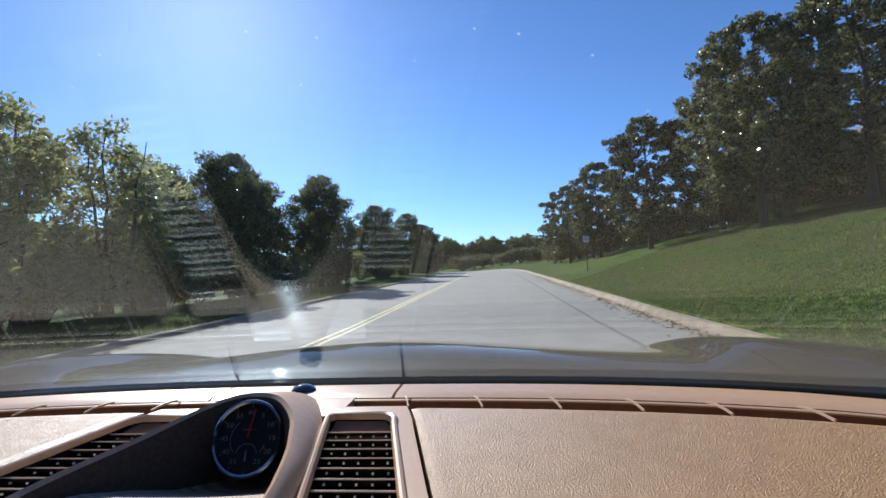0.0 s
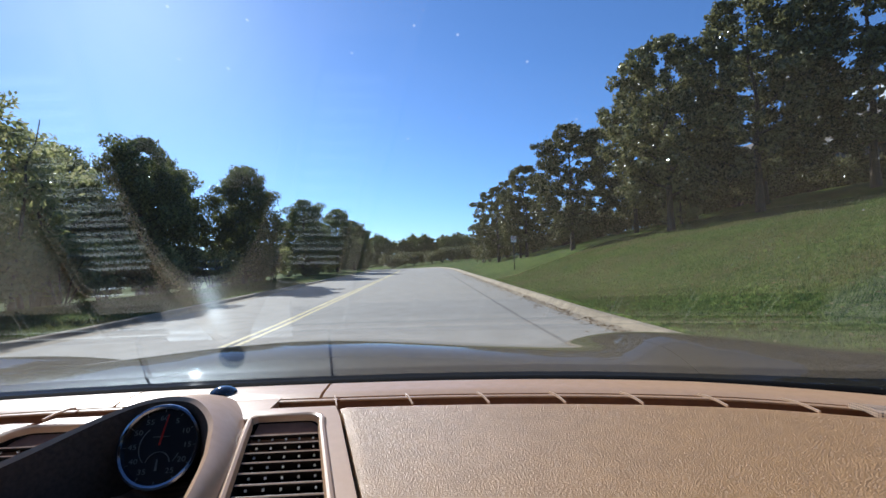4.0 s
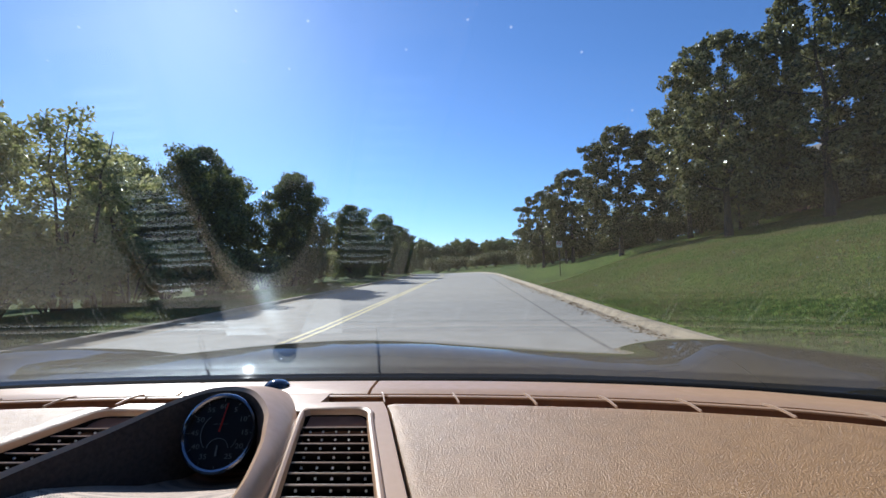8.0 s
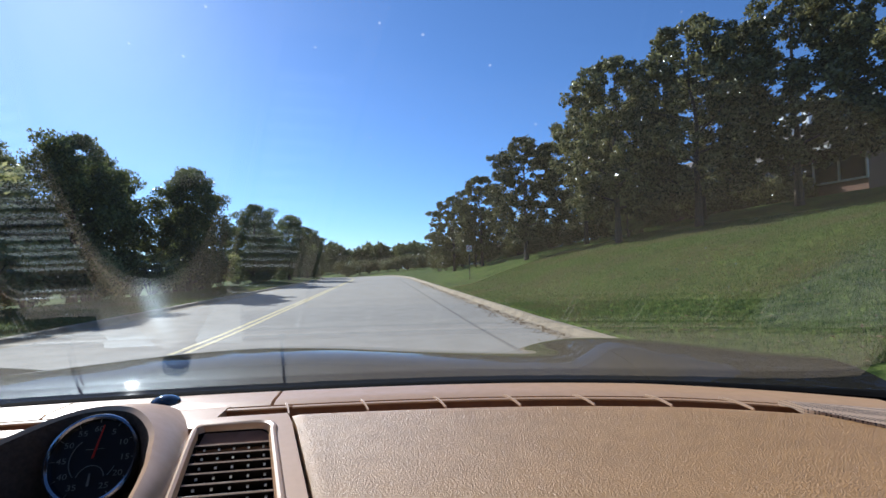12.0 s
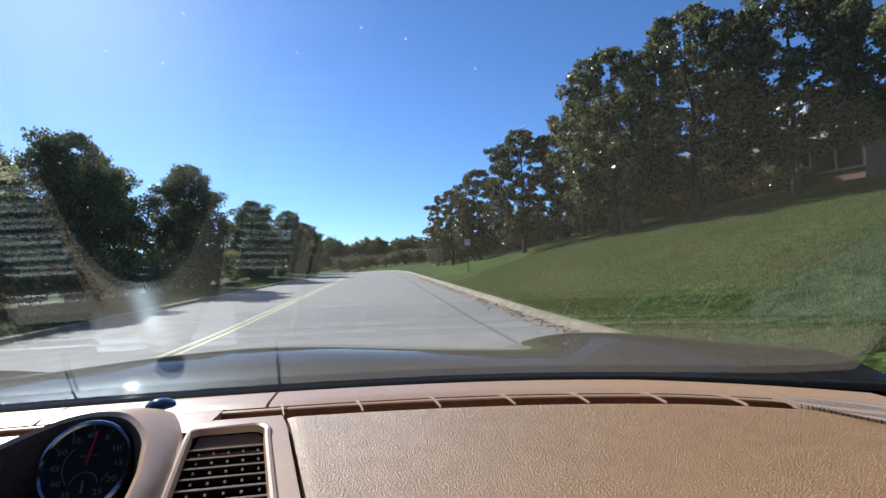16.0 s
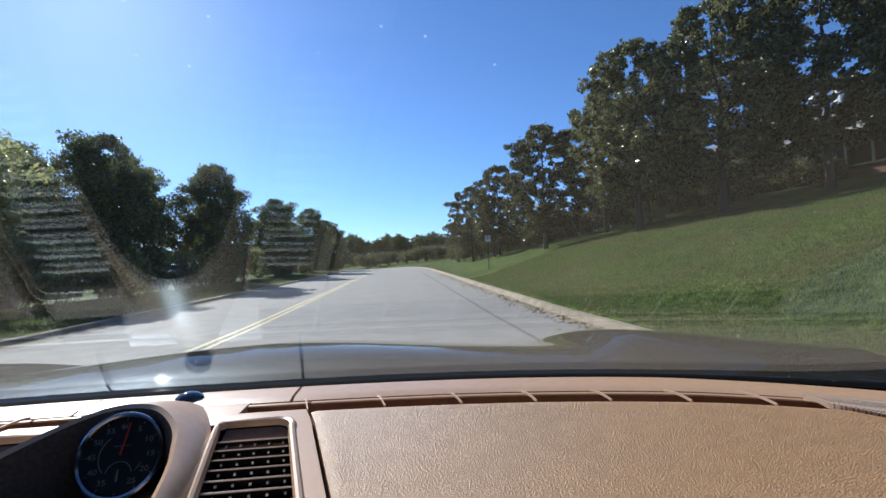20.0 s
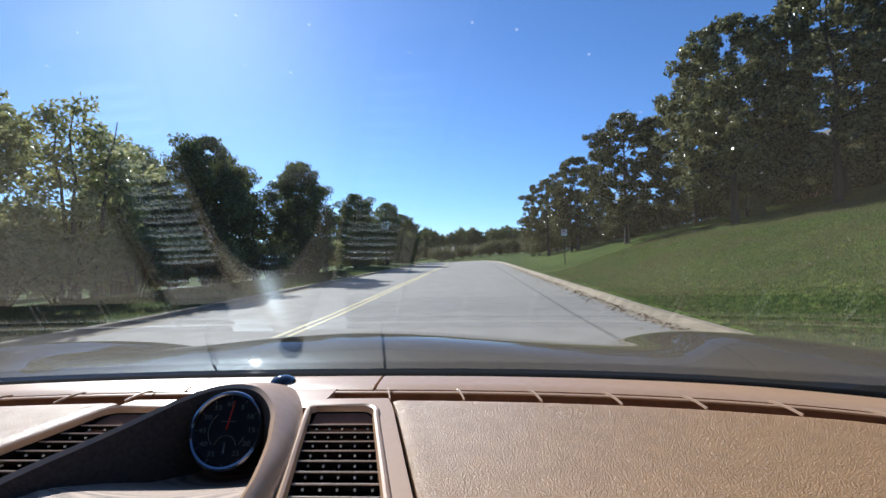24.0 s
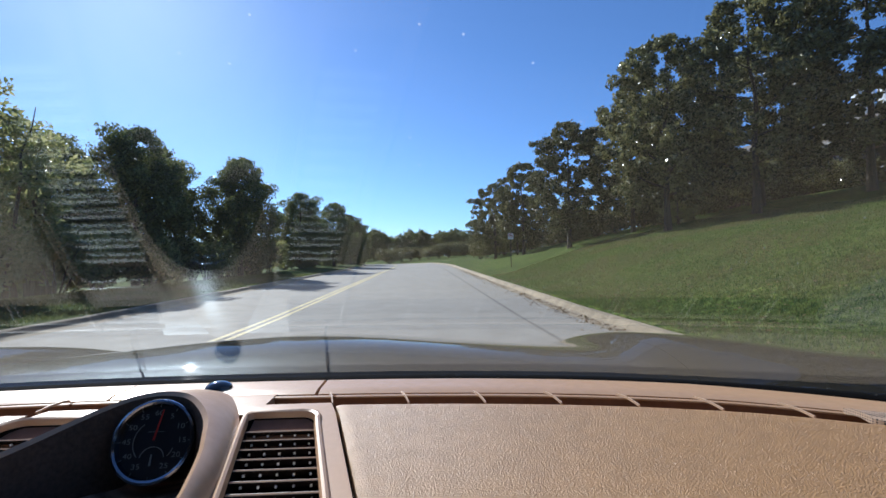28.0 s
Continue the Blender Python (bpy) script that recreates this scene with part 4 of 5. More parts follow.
for x, y, r, k in ((10.9, 33.5, 70, 0.76), (8.8, 55.0, 320, 0.74), (9.8, 44.0, 190, 0.72), (17.0, 22.5, 140, 0.92), (9.4, 58.0, 200, 0.45), (15.5, 33.0, 290, 0.82), (21.6, 21.0, 30, 0.95), (21.5, 28.0, 110, 0.85), (8.8, 70.0, 250, 0.5), (9.6, 46.0, 20, 0.5), (23.5, 17.0, 170, 0.95), (19.0, 31.5, 240, 0.82)):
    put(oak, x, y, r, k)
golden = broadleaf("yellowing_tree", "low yellowing tree among the dark trees on the slope", 7.0, 3.4, 13, 14000, 0.10, "leaf_yellow", clear=0.08, clumps=120, group="trees on the slope")
put(golden, 16.6, 29.0, 0, 0.5, True)
put(golden, 27.4, 38.0, 120, 0.7)
put(golden, 15.4, 46.0, 240, 0.6)
little = broadleaf("ornamental_tree", "small open-crowned tree with sparse russet leaves", 5.6, 2.5, 17, 3600, 0.065, "leaf_red", clear=0.25, clumps=60, trunk_r=0.024, group="trees on the slope")
put(little, 19.6, -4.0, 0, 1.0, True)


def clipped(name, label, radius, height, seed):
    """A shrub clipped to a barrel shape, on a short stem."""
    rnd = random.Random(seed)
    th = thing(name, (0, 0, 0), label, "shrub", "clipped shrubs")
    stems = [tube([(0.06 * math.cos(k * 2.1), 0.06 * math.sin(k * 2.1), -0.2), (0.2 * math.cos(k * 2.1), 0.2 * math.sin(k * 2.1), height * 0.3), (0.5 * radius * math.cos(k * 2.1), 0.5 * radius * math.sin(k * 2.1), height * 0.6)], [0.06, 0.045, 0.02], 6) for k in range(3)]
    part("stems", join(*stems), "bark", th)
    rng = np.random.default_rng(seed)
    centres, sizes = [], []
    for k in range(150):
        g, f = rng.uniform(0, 6.283), rng.random()
        z = height * (0.16 + 0.78 * f)
        rr = radius * (1 - abs(2 * f - 1.05) ** 3.2 * 0.5) * 0.86
        if k > 115:
            rr, z = rr * math.sqrt(rng.random()), height * 0.90
        centres.append((rr * math.cos(g), rr * math.sin(g), z))
        sizes.append((0.22, 0.22, 0.2))
    part("foliage", leaf_cloud(centres, sizes, 17000, 0.045, seed, shell=0.5), "leaf_box", th)
    return th


barrel = clipped("clipped_shrub", "dark shrub clipped to a rounded barrel on the slope", 1.02, 2.15, 51)
put(barrel, 13.7, -1.5, 0, 0.95, True)
for x, y, r, s in ((14.3, -5.0, 90, 1.16), (13.6, -9.5, 200, 1.02), (17.0, -6.0, 300, 0.95)):
    put(barrel, x, y, r, s)

maple = broadleaf("maple_tree", "leafy green roadside tree", 10.5, 3.7, 11, 40000, 0.10, "leaf_green", clear=0.03, clumps=300, open_=0.85)
put(maple, -17.0, 28.0, 0, 0.95, True)
for x, y, r, s in ((-14.2, 36.5, 20, 0.92), (-13.6, 52.0, 100, 0.85), (-17.5, 45.0, 200, 0.8), (-12.6, 66.0, 40, 0.9), (-12.4, 80.0, 140, 0.85), (-14.5, 58.0, 240, 0.72), (-18.5, 33.0, 300, 0.95), (-13.2, 94.0, 80, 0.85), (-15, 108.0, 10, 0.9), (-20.5, 26.0, 60, 0.9)):
    put(maple, x, y, r, s)
tall = broadleaf("thinning_tree", "tall roadside tree thinning to bare twigs at the top", 13.0, 3.6, 23, 3400, 0.19, "leaf_yellow", clear=0.10, clumps=90, trunk_r=0.012, multi=3, group="thinning trees")
put(tall, -15.6, 17.2, 0, 0.66, True)
for x, y, r, s in ((-18.0, 15.2, 80, 0.72), (-17.2, 20.8, 170, 0.64), (-20.5, 18.0, 260, 0.75), (-15.8, 13.0, 30, 0.62), (-19.0, 23.5, 200, 0.62), (-22.0, 13.0, 320, 0.8)):
    put(tall, x, y, r, s)
bush = shrub("shrub", "tangled yellow-green roadside shrub", 1.7, 2.6, 31, 2200, 0.125, "leaf_yellow")
put(bush, -15.6, 14.2, 0, 0.9, True)
for x, y, r, s in ((-14.6, 15.4, 50, 1.35), (-13.4, 17.0, 100, 1.1), (-13.2, 20.5, 160, 1.2), (-15.4, 18.8, 210, 1.5), (-13.6, 23.6, 260, 1.2), (-15.0, 12.4, 300, 1.4), (-12.8, 26.5, 20, 1.0), (-17.0, 13.5, 70, 1.5), (-13.0, 11.0, 20, 1.1), (-12.6, 33.0, 130, 1.1), (-12.4, 36.5, 10, 1.1), (-12.2, 40.5, 80, 1.0), (-12.2, 45.0, 180, 1.2)):
    put(bush, x - 2.6, y, r, s)
hedge = shrub("hedge_shrub", "dark dense shrub under the trees", 2.2, 2.6, 33, 4600, 0.11, "leaf_dark", "shrubs under the trees")
put(hedge, 20.0, 52.0, 0, 1.0, True)
hr = random.Random(8)
for i in range(30):
    f = i / 29
    put(hedge, 9.5 + 20 * f + hr.uniform(-1.5, 1.5), 66 - 36 * f + hr.uniform(-2, 2), hr.uniform(0, 360), hr.uniform(0.6, 1.1))
for i in range(22):
    f = i / 21
    put(hedge, 13 + 24 * f + hr.uniform(-1, 1), 40 - 15 * f + hr.uniform(-1.5, 1.5), hr.uniform(0, 360), hr.uniform(0.6, 0.95), sink=0.25)
# far wood along the bend
far = broadleaf("wood_tree", "distant tree of the wood along the bend", 9.5, 4.2, 41, 7000, 0.24, "leaf_green", clear=0.01, clumps=80, group="distant wood")
put(far, -30, 150, 0, 1.0, True)
rnd = random.Random(5)
for i in range(80):
    f = i / 79
    x = -140 + 230 * f + rnd.uniform(-4, 4)
    y = 165 - 20 * f + rnd.uniform(-8, 8)
    if abs(x - road_shift(y) + 2.3) > 10:
        put(far, x, y, rnd.uniform(0, 360), rnd.uniform(0.65, 1.05))

for i in range(44):
    f = i / 43
    put(far, -34 - 30 * f + rnd.uniform(-4, 4) - 12 * (i % 3), 18 + 110 * f + rnd.uniform(-8, 8), rnd.uniform(0, 360), rnd.uniform(0.35, 0.55))
for i in range(16):
    put(hedge, -14.5 - rnd.uniform(0, 6), 34 + 4.2 * i, rnd.uniform(0, 360), rnd.uniform(0.8, 1.2))

for i in range(60):
    x = -130 + 4.2 * i + rnd.uniform(-2, 2)
    y = 190 + rnd.uniform(-8, 8)
    if abs(x - road_shift(y) + 2.3) > 9:
        put(far, x, y, rnd.uniform(0, 360), rnd.uniform(0.9, 1.35))
for i in range(12):
    x, y = -8 + 2.4 * i, 118 + rnd.uniform(-6, 6)
    put(hedge, x, y, rnd.uniform(0, 360), rnd.uniform(0.9, 1.5))

# ---- kerbs, last of the large structure ----
def kerb_piece(x, y0, y1, side):
    """One poured length of kerb: sloped face, rounded top, 8 mm open joint."""
    prof = [(0.0, -0.05), (0.0, 0.0), (0.30, 0.012), (0.36, 0.035), (0.43, 0.125), (0.46, 0.145), (0.60, 0.15), (0.62, 0.135), (0.62, -0.05)]
    prof = [(d - 0.42, h) for d, h in prof]
    verts = []
    for y in (y0 + 0.004, y1 - 0.004):
        for d, h in prof:
            verts.append((x + side * d + road_shift(y), y, road_z(y) + h))
    n = len(prof)
    faces = [(i, i + 1, n + i + 1, n + i) for i in range(n - 1)] + [tuple(range(n))[::-1], tuple(range(n, 2 * n))]
    if side < 0:
        faces = [tuple(reversed(f)) for f in faces]
    return verts, faces


for name, x, side in (("kerb_right", ROAD_R, 1), ("kerb_left", ROAD_L, -1)):
    k = thing(name, (x, 20, 0), "stained pale concrete kerb along the road", "kerb", kind="structure")
    y = -12.0
    while y < 130:
        part("kerb_stone", kerb_piece(x, y, y + 3.0, side), "kerb", k)
        y += 3.0

# ---- grass blades near the road ----
rng = np.random.default_rng(9)


def blades(n, x0, x1, y0, y1, h, seed):
    rng = np.random.default_rng(seed)
    xs, yy = rng.uniform(x0, x1, n), y0 + (y1 - y0) * rng.random(n) ** 1.6
    verts, faces = [], []
    for i in range(n):
        x, y = float(xs[i]), float(yy[i])
        z = ground_z(x, y) - 0.01
        g, hh, lean = rng.uniform(0, 6.28), h * rng.uniform(0.5, 1.3), rng.uniform(0.2, 0.8)
        c, s = math.cos(g), math.sin(g)
        wd = 0.006 + 0.0006 * y
        k = len(verts)
        verts += [(x - s * wd, y + c * wd, z), (x + s * wd, y - c * wd, z), (x + c * hh * lean, y + s * hh * lean, z + hh)]
        faces.append((k, k + 1, k + 2))
    return verts, faces


solo("grass_tufts", blades(170000, 4.5, 18.0, 4.5, 30.0, 0.07, 2), "blade", "short green grass blades on the roadside slope", "grass", kind="stuff")
solo("verge_tufts", blades(34000, -15.5, -9.05, 7.0, 40.0, 0.09, 3), "blade", "short grass blades on the far verge", "grass", kind="stuff")


# ---- fallen leaves along the kerb and on the slope ----
M["litter"] = leaf_material("dry_fallen_leaves", (0.16, 0.085, 0.035), (0.34, 0.22, 0.10), 0.7, 0.2)
lr = np.random.default_rng(77)
lc = []
for i in range(1500):
    y = 4.5 + 40 * lr.random() ** 1.7
    x = ROAD_R - 0.12 - abs(lr.normal()) * 0.35 if i % 3 else ROAD_R + 0.6 + abs(lr.normal()) * 3.5
    x += road_shift(y)
    lc.append((x, y, (road_z(y) + 0.012) if i % 3 else ground_z(x, y) + 0.05))
solo("fallen_leaves", leaf_cloud(lc, [(0.05, 0.05, 0.006)] * len(lc), 2600, 0.035, 78, flat=2.5), "litter", "dry brown fallen leaves along the kerb and grass", "leaves", kind="stuff")


# ---- street lamp, storm drain, lane mark ----
M["bronze"] = mat("dark_bronze_metal", (0.05, 0.042, 0.036), 0.45, metal=0.6, var=0.2, scale=20)
M["lens"] = mat("milky_lens", (0.55, 0.55, 0.5), 0.3)
M["white"] = mat("worn_white_paint", (0.8, 0.79, 0.75), 0.7, var=0.4, scale=7)
M["iron"] = mat("rusty_iron", (0.085, 0.055, 0.04), 0.7, metal=0.4, var=0.5, scale=18, bump=0.4, bscale=60, dist=0.004)
lx, ly = 25.2, 5.0
lz = ground_z(lx, ly)
lamp = thing("street_lamp", (lx, ly, lz), "dark metal street lamp with a square shoebox head", "street lamp")
part("base", box(lx, ly, lz + 0.2, 0.5, 0.5, 0.6, 0.03), "kerb", lamp, "square concrete footing")
part("pole", tube([(lx, ly, lz), (lx, ly, lz + 7.0)], [0.085, 0.06], 10), "bronze", lamp)
part("arm", tube([(lx, ly, lz + 6.9), (lx + 0.5, ly - 0.3, lz + 6.95)], [0.04, 0.04], 8), "bronze", lamp)
head = part("lamp_head", box(lx + 0.75, ly - 0.45, lz + 6.95, 0.75, 0.45, 0.2, 0.02), "bronze", lamp)
part("lens", box(lx + 0.75, ly - 0.45, lz + 6.84, 0.6, 0.34, 0.03), "lens", head, "milky flat lens")

drain = thing("storm_drain", (3.35, 3.4, road_z(3.4)), "iron storm drain set in the gutter by the kerb", "drain")
dz = road_z(3.4)
part("frame", box(3.36, 3.4, dz + 0.022, 0.98, 0.62, 0.05, 0.008), "kerb", drain, "concrete surround")
for k in range(9):
    part("grate_bar", box(2.99 + 0.093 * k, 3.4, dz + 0.052, 0.045, 0.5, 0.02, 0.004), "iron", drain)
solo("lane_mark", box(2.06, 3.9, road_z(3.9) + 0.004, 0.13, 3.6, 0.006), "white", "short worn white mark on the road", "road marking", kind="structure")

# ---- things the road passes, before and after this spot ----
M["stop_red"] = mat("red_sign_sheeting", (0.42, 0.025, 0.022), 0.4, var=0.15, scale=12)
M["sign_white"] = mat("white_sign_sheeting", (0.78, 0.78, 0.76), 0.4, var=0.06, scale=15)
M["sign_black"] = mat("black_sign_ink", (0.012, 0.012, 0.012), 0.5)
M["sign_green"] = mat("green_sign_sheeting", (0.02, 0.16, 0.07), 0.4, var=0.1, scale=15)
M["post"] = mat("galvanised_post", (0.42, 0.43, 0.43), 0.5, metal=0.6, var=0.25, scale=30)
M["stone"] = mat("grey_tan_stone", (0.30, 0.26, 0.21), 0.9, var=0.45, scale=5, bump=0.7, bscale=22, dist=0.02, big=0.15)
M["brick"] = mat("red_brown_brickwork", (0.22, 0.12, 0.085), 0.9, var=0.3, scale=8, bump=0.4, bscale=40, dist=0.01)
M["fascia"] = mat("pale_fascia", (0.55, 0.53, 0.48), 0.7, var=0.12, scale=3)
M["shingle"] = mat("grey_brown_shingle", (0.20, 0.165, 0.13), 0.9, var=0.4, scale=6, bump=0.5, bscale=24, dist=0.02)
M["tinted"] = mat("dark_tinted_pane", (0.015, 0.02, 0.025), 0.06, var=0.2, scale=1.5)
M["box_green"] = mat("pale_green_cabinet", (0.30, 0.36, 0.27), 0.5, var=0.15, scale=9)


def plate(cx, cy, cz, radius, sides, thick, turn=0.0, sx=1.0, sz=1.0):
    """An upright flat plate with many sides, facing the oncoming lane."""
    verts = []
    for y in (cy - thick / 2, cy + thick / 2):
        for k in range(sides):
            g = turn + 2 * math.pi * k / sides
            verts.append((cx + sx * radius * math.cos(g), y, cz + sz * radius * math.sin(g)))
    faces = [tuple(range(sides)), tuple(range(2 * sides - 1, sides - 1, -1))]
    faces += [(k, sides + k, sides + (k + 1) % sides, (k + 1) % sides) for k in range(sides)]
    return verts, faces


def upright(x, y, z):
    return Matrix.Translation((x, y, z)) @ Matrix.Rotation(radians(90), 4, "X")


def stop_sign(x, y):
    z = ground_z(x, y)
    th = thing("stop_sign", (x, y, z), "red octagonal stop sign on a red-marked post with a street plate", "road sign")
    part("post", box(x, y, z + 1.45, 0.06, 0.045, 3.2, 0.006), "post", th)
    part("reflector_strip", box(x, y - 0.027, z + 1.35, 0.05, 0.006, 1.2), "stop_red", th, "red reflective strip")
    part("border", plate(x, y - 0.032, z + 2.35, 0.406, 8, 0.006, radians(22.5)), "sign_white", th, "white border")
    face = part("face", plate(x, y - 0.038, z + 2.35, 0.385, 8, 0.006, radians(22.5)), "stop_red", th)
    part("lettering", text_geo("STOP", 0.34, upright(x, y - 0.0435, z + 2.35)), "sign_white", face, "white letters")
    for k in range(2):
        p = part("street_plate", box(x, y - 0.03 + 0.06 * k, z + 3.12 - 0.02 * k, 0.95, 0.006, 0.20), "sign_green", th, "green street plate")
        part("plate_bar", box(x, y - 0.036 + 0.072 * k, z + 3.12 - 0.02 * k, 0.66, 0.004, 0.08), "sign_white", p)
    for dz in (-0.24, 0.24):
        part("bolt", plate(x, y - 0.044, z + 2.35 + dz, 0.012, 6, 0.006), "post", th)
    return th


def speed_sign(x, y):
    z = ground_z(x, y)
    th = thing("speed_limit_sign", (x, y, z), "white speed limit 35 sign on a dark post in the grass", "road sign")
    part("post", box(x, y, z + 1.2, 0.06, 0.045, 2.7, 0.006), "bronze", th)
    face = part("face", box(x, y - 0.03, z + 2.15, 0.61, 0.006, 0.76, 0.002), "sign_white", th)
    for a, b, w, h in ((0, 0.36, 0.57, 0.012), (0, -0.36, 0.57, 0.012), (0.279, 0, 0.012, 0.72), (-0.279, 0, 0.012, 0.72)):
        part("border_line", box(x + a, y - 0.0345, z + 2.15 + b, w, 0.003, h), "sign_black", face)
    for body, size, dz in (("SPEED", 0.15, 0.25), ("LIMIT", 0.15, 0.10), ("35", 0.40, -0.16)):
        part("lettering", text_geo(body, size, upright(x, y - 0.0345, z + 2.15 + dz)), "sign_black", face, "black letters")
    return th


def no_parking_sign(x, y):
    z = ground_z(x, y)
    th = thing("no_parking_sign", (x, y, z), "white no-parking sign on a dark post in the grass", "road sign")
    part("post", box(x, y, z + 1.2, 0.07, 0.05, 2.7, 0.006), "bronze", th)
    face = part("face", box(x, y - 0.03, z + 2.3, 0.40, 0.006, 0.46, 0.002), "sign_white", th)
    part("ring", plate(x, y - 0.0345, z + 2.36, 0.15, 28, 0.003), "stop_red", face, "red ring")
    part("ring_inside", plate(x, y - 0.0375, z + 2.36, 0.115, 28, 0.003), "sign_white", face, "white disc")
    part("lettering", text_geo("P", 0.22, upright(x, y - 0.0405, z + 2.36)), "sign_black", face, "black letter")
    part("slash", ([(x + a * 0.707 + b * 0.707, yy, z + 2.36 - a * 0.707 + b * 0.707) for yy in (y - 0.043, y - 0.0415) for a, b in ((-0.125, -0.014), (0.125, -0.014), (0.125, 0.014), (-0.125, 0.014))], [(0, 1, 2, 3), (7, 6, 5, 4), (0, 4, 5, 1), (1, 5, 6, 2), (2, 6, 7, 3), (3, 7, 4, 0)]), "stop_red", face, "red slash")
    return th


def fire_hydrant(x, y):
    z = ground_z(x, y)
    th = thing("fire_hydrant", (x, y, z), "grey-white painted fire hydrant in the grass by the kerb", "fire hydrant")
    def turned(profile, n=20):
        vs = [(x + r * math.cos(2 * math.pi * k / n), y + r * math.sin(2 * math.pi * k / n), z + h) for r, h in profile for k in range(n)]
        return vs, [(i * n + k, i * n + (k + 1) % n, (i + 1) * n + (k + 1) % n, (i + 1) * n + k) for i in range(len(profile) - 1) for k in range(n)]
    part("base_flange", turned([(0.01, -0.05), (0.17, -0.05), (0.17, 0.05), (0.11, 0.06)]), "post", th, "bolted flange", True)
    part("barrel", turned([(0.11, 0.05), (0.105, 0.45), (0.14, 0.47), (0.14, 0.50)]), "sign_white", th, "", True)
    part("bonnet_cap", turned([(0.14, 0.50), (0.13, 0.56), (0.09, 0.63), (0.03, 0.66), (0.03, 0.70), (0.001, 0.70)]), "post", th, "domed cap", True)
    for dx, dy, r in ((1, 0, 0.05), (-1, 0, 0.05), (0, -1, 0.075)):
        part("outlet", tube([(x + dx * 0.09, y + dy * 0.09, z + 0.38), (x + dx * 0.17, y + dy * 0.17, z + 0.38), (x + dx * 0.20, y + dy * 0.20, z + 0.38)], [r, r, r * 1.15], 12), "post", th, "capped outlet", True)
    return th


no_parking_sign(6.6, 34.0)
fire_hydrant(6.4, -18.0)
stop_sign(7.4, -214.0)
speed_sign(6.2, -126.0)


def monument(x, y, w, h, seed):
    """A low pillar of rough coursed stones under a cap slab."""
    rnd = random.Random(seed)
    z = ground_z(x, y)
    th = thing("stone_monument", (x, y, z), "low entrance pillar of rough coursed grey-tan stone in the grass", "stone pillar", "stone entrance pillars")
    part("core", box(x, y, z + h / 2 - 0.15, w - 0.10, 0.55, h + 0.2), "stone", th)
    rows_ = int(h / 0.19)
    for r in range(rows_):
        u = -w / 2
        while u < w / 2 - 0.1:
            ln = min(rnd.uniform(0.25, 0.55), w / 2 - u)
            for sy in (-1, 1):
                part("stone", box(x + u + ln / 2, y + sy * (0.29 + rnd.uniform(0, 0.02)), z + 0.095 + r * 0.19, ln - 0.015, 0.10, 0.175, 0.012), "stone", th)
            u += ln
    part("cap_slab", box(x, y, z + rows_ * 0.19 + 0.05, w + 0.14, 0.84, 0.11, 0.015), "stone", th, "projecting stone cap")
    return th


monument(12.5, -76.0, 2.2, 2.3, 5)
monument(9.8, -25.0, 2.6, 1.7, 6)


def low_building(x, y, length, depth, turn):
    """A long low office with a hipped shingle roof and a row of tinted windows."""
    z = ground_z(x, y)
    th = thing("low_office", (x, y, z), "long low brick office with a wide shingle roof and window row", "building")
    R = Matrix.Translation((x, y, z)) @ Matrix.Rotation(radians(turn), 4, "Z")
    def put_box(name, a, b, c, w, d, h, m, parent, label="", bev=0.0):
        g = box(a, b, c, w, d, h, bev)
        if isinstance(g, bmesh.types.BMesh):
            g.transform(R)
        else:
            g = [R @ Vector(v) for v in g[0]], g[1]
        return part(name, g, m, parent, label)
    wall = put_box("wall", 0, 0, 1.2, length, depth, 4.4, "brick", th)
    e, t, hh = 1.6, 3.2, 3.4
    rv = [(-length / 2 - e, -depth / 2 - e, hh), (length / 2 + e, -depth / 2 - e, hh), (length / 2 + e, depth / 2 + e, hh), (-length / 2 - e, depth / 2 + e, hh), (-length / 2 + depth / 2, 0, hh + t), (length / 2 - depth / 2, 0, hh + t)]
    part("roof", ([R @ Vector(v) for v in rv], [(0, 1, 5, 4), (1, 2, 5), (2, 3, 4, 5), (3, 0, 4), (3, 2, 1, 0)]), "shingle", th, "wide grey-brown shingle roof")
    put_box("fascia", 0, -depth / 2 - e + 0.02, hh - 0.12, length + 2 * e, 0.08, 0.3, "fascia", th, "pale fascia board")
    n = int(length / 1.6)
    for k in range(n):
        a = -length / 2 + (k + 0.5) * length / n
        w = put_box("window", a, -depth / 2 - 0.01, 1.9, length / n - 0.18, 0.08, 1.5, "tinted", wall, "tinted window pane")
        put_box("mullion", a + length / n / 2, -depth / 2 - 0.05, 1.9, 0.10, 0.14, 1.6, "fascia", th)
    put_box("sill", 0, -depth / 2 - 0.06, 1.08, length, 0.2, 0.12, "fascia", th, "pale continuous sill")
    for k in (-0.9, 0.9):
        g = tube([R @ Vector((length * 0.2 + k, 0, hh + 1.6)), R @ Vector((length * 0.2 + k, 0, hh + 5.2))], [0.7, 0.7], 16)
        part("roof_stack", g, "sign_white", th, "white round roof stack")
    return th


low_building(30.0, -140.0, 34.0, 14.0, -78)
low_building(34.0, 38.0, 24.0, 10.0, -80)


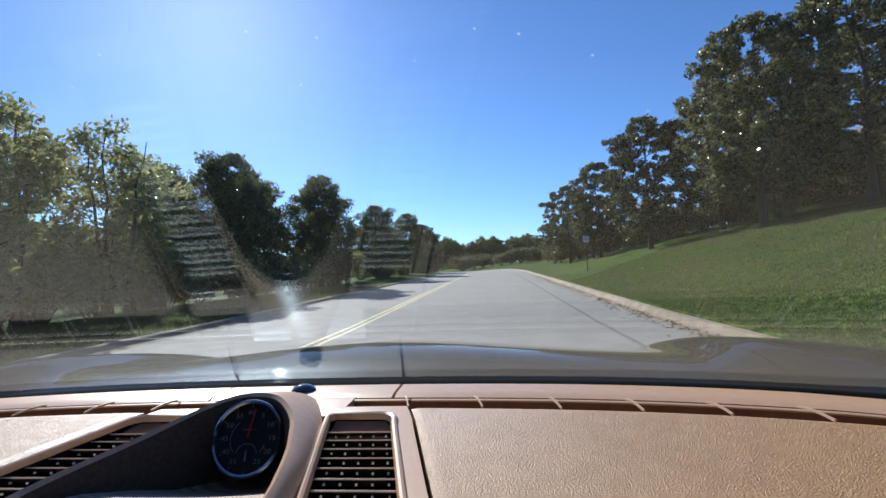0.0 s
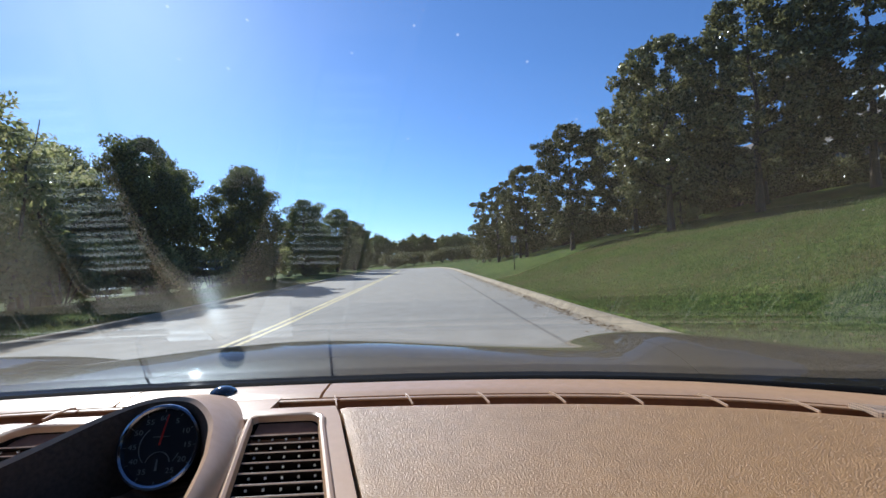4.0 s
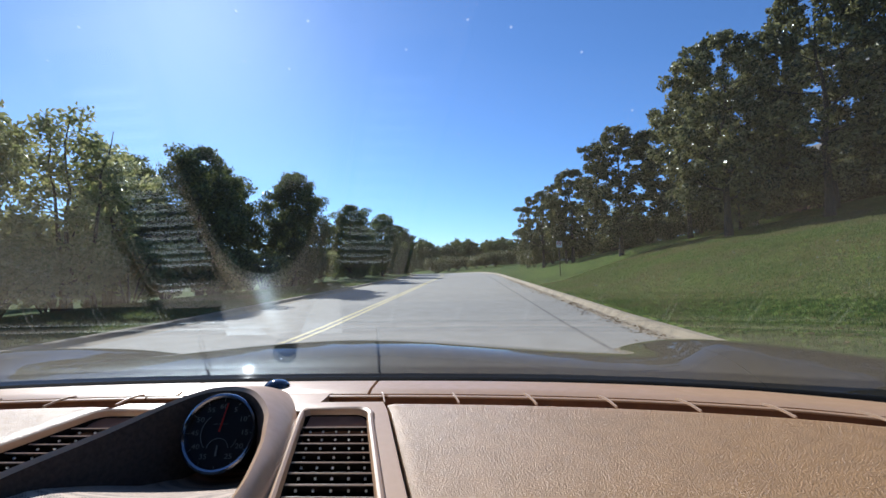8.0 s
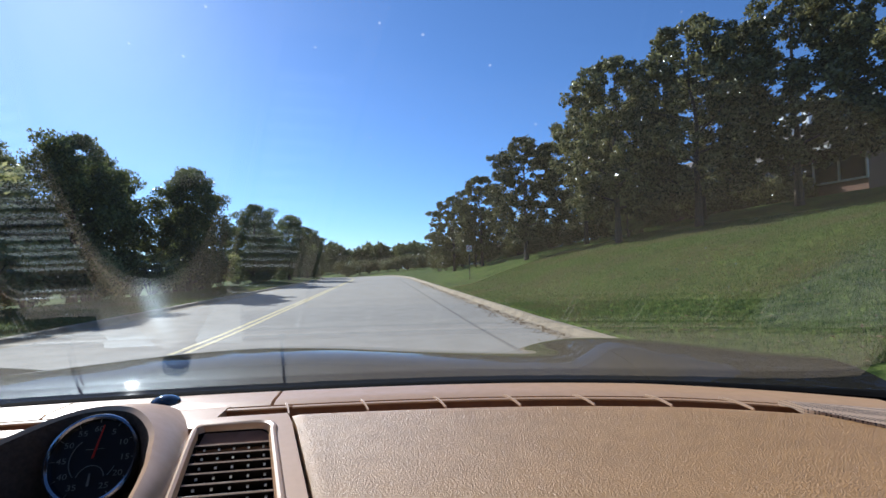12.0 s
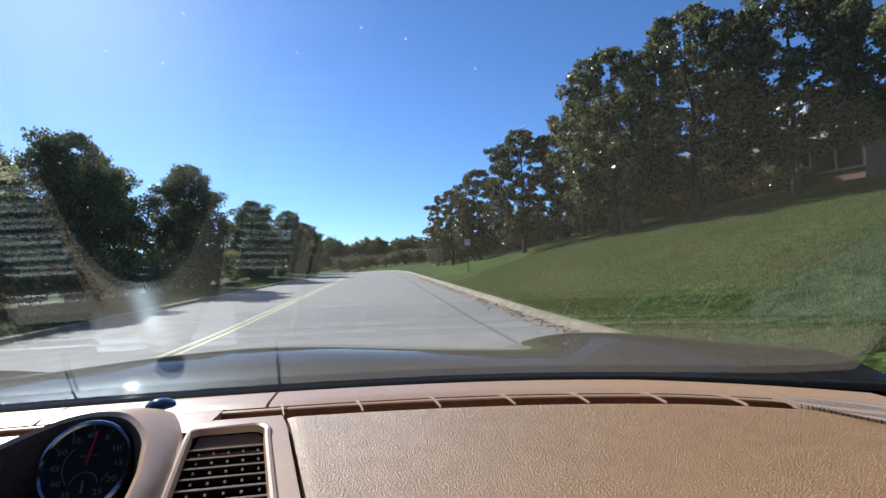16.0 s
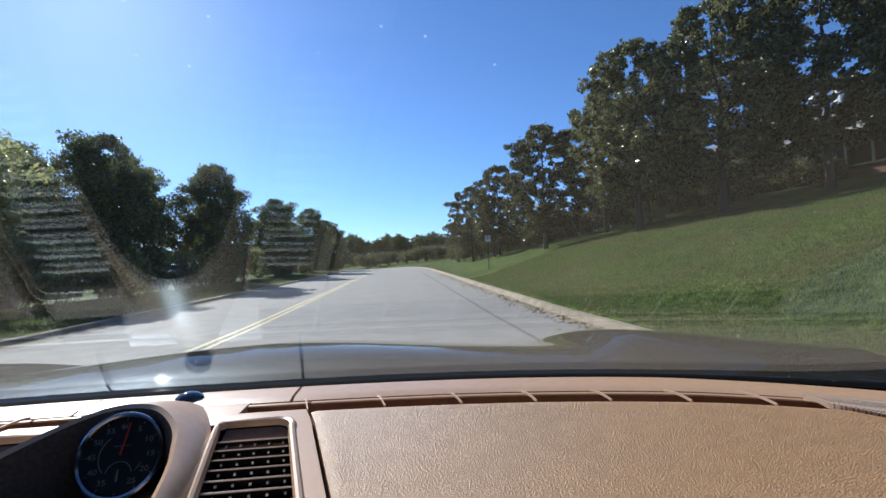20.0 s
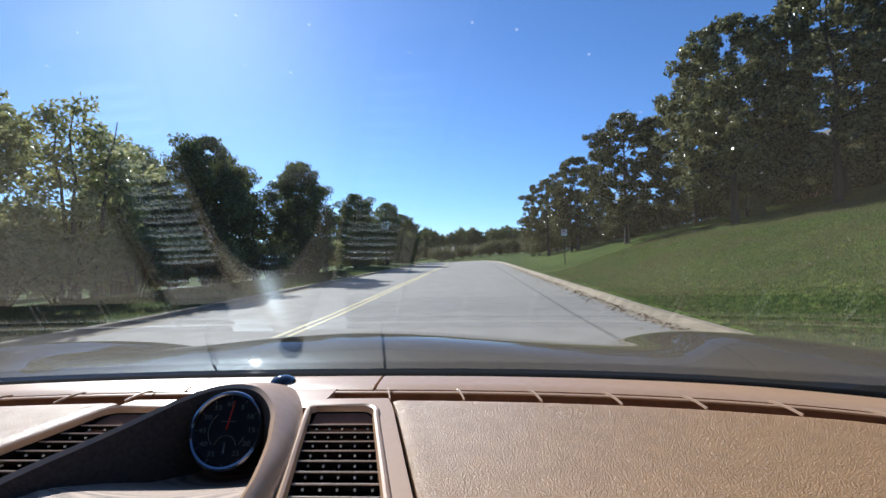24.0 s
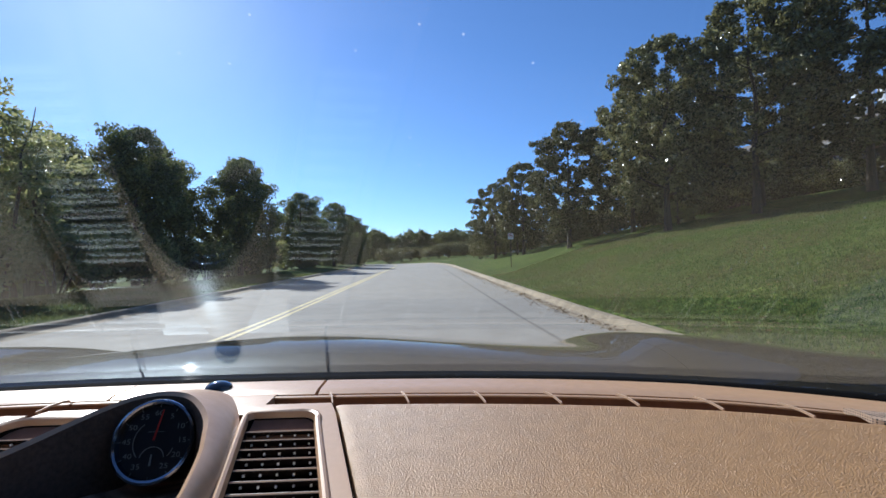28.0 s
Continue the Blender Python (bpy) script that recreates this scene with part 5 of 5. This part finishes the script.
def office(x, y, length, depth, floors, turn):
    z = ground_z(x, y)
    th = thing("office_block", (x, y, z), "flat-roofed dark glass office block with pale floor bands", "building")
    R = Matrix.Translation((x, y, z)) @ Matrix.Rotation(radians(turn), 4, "Z")
    def put_box(name, a, b, c, w, d, h, m, parent, label=""):
        g = box(a, b, c, w, d, h)
        if isinstance(g, bmesh.types.BMesh):
            g.transform(R)
        else:
            g = [R @ Vector(v) for v in g[0]], g[1]
        return part(name, g, m, parent, label)
    body = put_box("wall", 0, 0, floors * 1.9 - 1, length, depth, floors * 3.8 + 2, "brick", th)
    for f in range(floors):
        put_box("floor_band", 0, 0, f * 3.8 + 0.5, length + 0.3, depth + 0.3, 1.0, "fascia", th, "pale horizontal band")
        n = int(length / 3)
        for k in range(n):
            for sy in (-1, 1):
                put_box("window", -length / 2 + (k + 0.5) * length / n, sy * (depth / 2 + 0.02), f * 3.8 + 2.3, length / n - 0.2, 0.12, 2.2, "tinted", body)
    put_box("parapet", 0, 0, floors * 3.8 + 0.4, length + 0.5, depth + 0.5, 0.9, "fascia", th, "pale roof parapet")
    return th


office(-95.0, -150.0, 60.0, 22.0, 2, 8)
office(-40.0, -262.0, 36.0, 20.0, 2, 0)


def utility_box(x, y, w, h):
    z = ground_z(x, y)
    th = thing("utility_box", (x, y, z), "pale green metal utility box on a concrete pad", "utility box", "roadside utility boxes")
    part("pad", box(x, y, z + 0.02, w + 0.3, w * 0.8 + 0.3, 0.16, 0.01), "kerb", th, "concrete pad")
    part("cabinet", box(x, y, z + 0.10 + h / 2, w, w * 0.8, h, 0.02), "box_green", th)
    lid = part("lid", box(x, y, z + 0.12 + h, w + 0.06, w * 0.8 + 0.06, 0.05, 0.01), "box_green", th)
    part("door", box(x, y - w * 0.4 - 0.008, z + 0.10 + h * 0.5, w * 0.86, 0.02, h * 0.8, 0.004), "box_green", th)
    part("padlock", box(x + w * 0.3, y - w * 0.4 - 0.03, z + 0.10 + h * 0.5, 0.05, 0.03, 0.06, 0.005), "iron", th)
    return th


utility_box(17.0, 96.0, 1.3, 1.1)
utility_box(20.0, 99.0, 0.8, 0.9)

# trees passed earlier: tall pines, maples and round bushes
pine = conifer("pine_tree", "tall dark green pine beside the road", 13.0, 3.6, 71, 16000, 0.16, "roadside pines")
put(pine, 16.0, -54.0, 0, 1.0, True)
for x, y, r, k in ((21.0, -58.0, 60, 1.1), (26.0, -52.0, 120, 0.95), (14.5, -196.0, 200, 1.15), (19.5, -190.0, 20, 0.8), (24.0, -201.0, 90, 0.9), (-16.0, -168.0, 150, 1.05), (-18.5, -176.0, 240, 0.95), (-15.5, -184.0, 300, 0.85), (-22.0, -150.0, 10, 1.0), (-30.0, -222.0, 45, 0.9)):
    put(pine, x, y, r, k)
for x, y, r, k in ((14.0, -176.0, 20, 1.1), (15.5, -168.0, 140, 1.2), (13.5, -118.0, 250, 1.0), (15.0, -110.0, 70, 1.15), (19.0, -92.0, 180, 0.95), (16.0, 104.0, 60, 0.6), (-15.0, -60.0, 90, 0.95), (-16.0, -40.0, 10, 0.9), (-17.0, -85.0, 200, 1.0)):
    put(maple, x, y, r, k)
for x, y, r, k in ((15.0, -44.0, 20, 0.9), (18.5, -38.0, 110, 1.05), (17.0, -31.0, 230, 0.95)):
    put(oak, x, y, r, k)
for x, y, r, k in ((12.4, -133.0, 0, 0.8), (14.6, -136.0, 80, 0.95), (17.0, -134.0, 170, 0.9)):
    put(barrel, x, y, r, k)
for x, y, r, k in ((13.0, -147.0, 30, 0.9), (14.5, -104.0, 210, 0.85)):
    put(little, x, y, r, k)
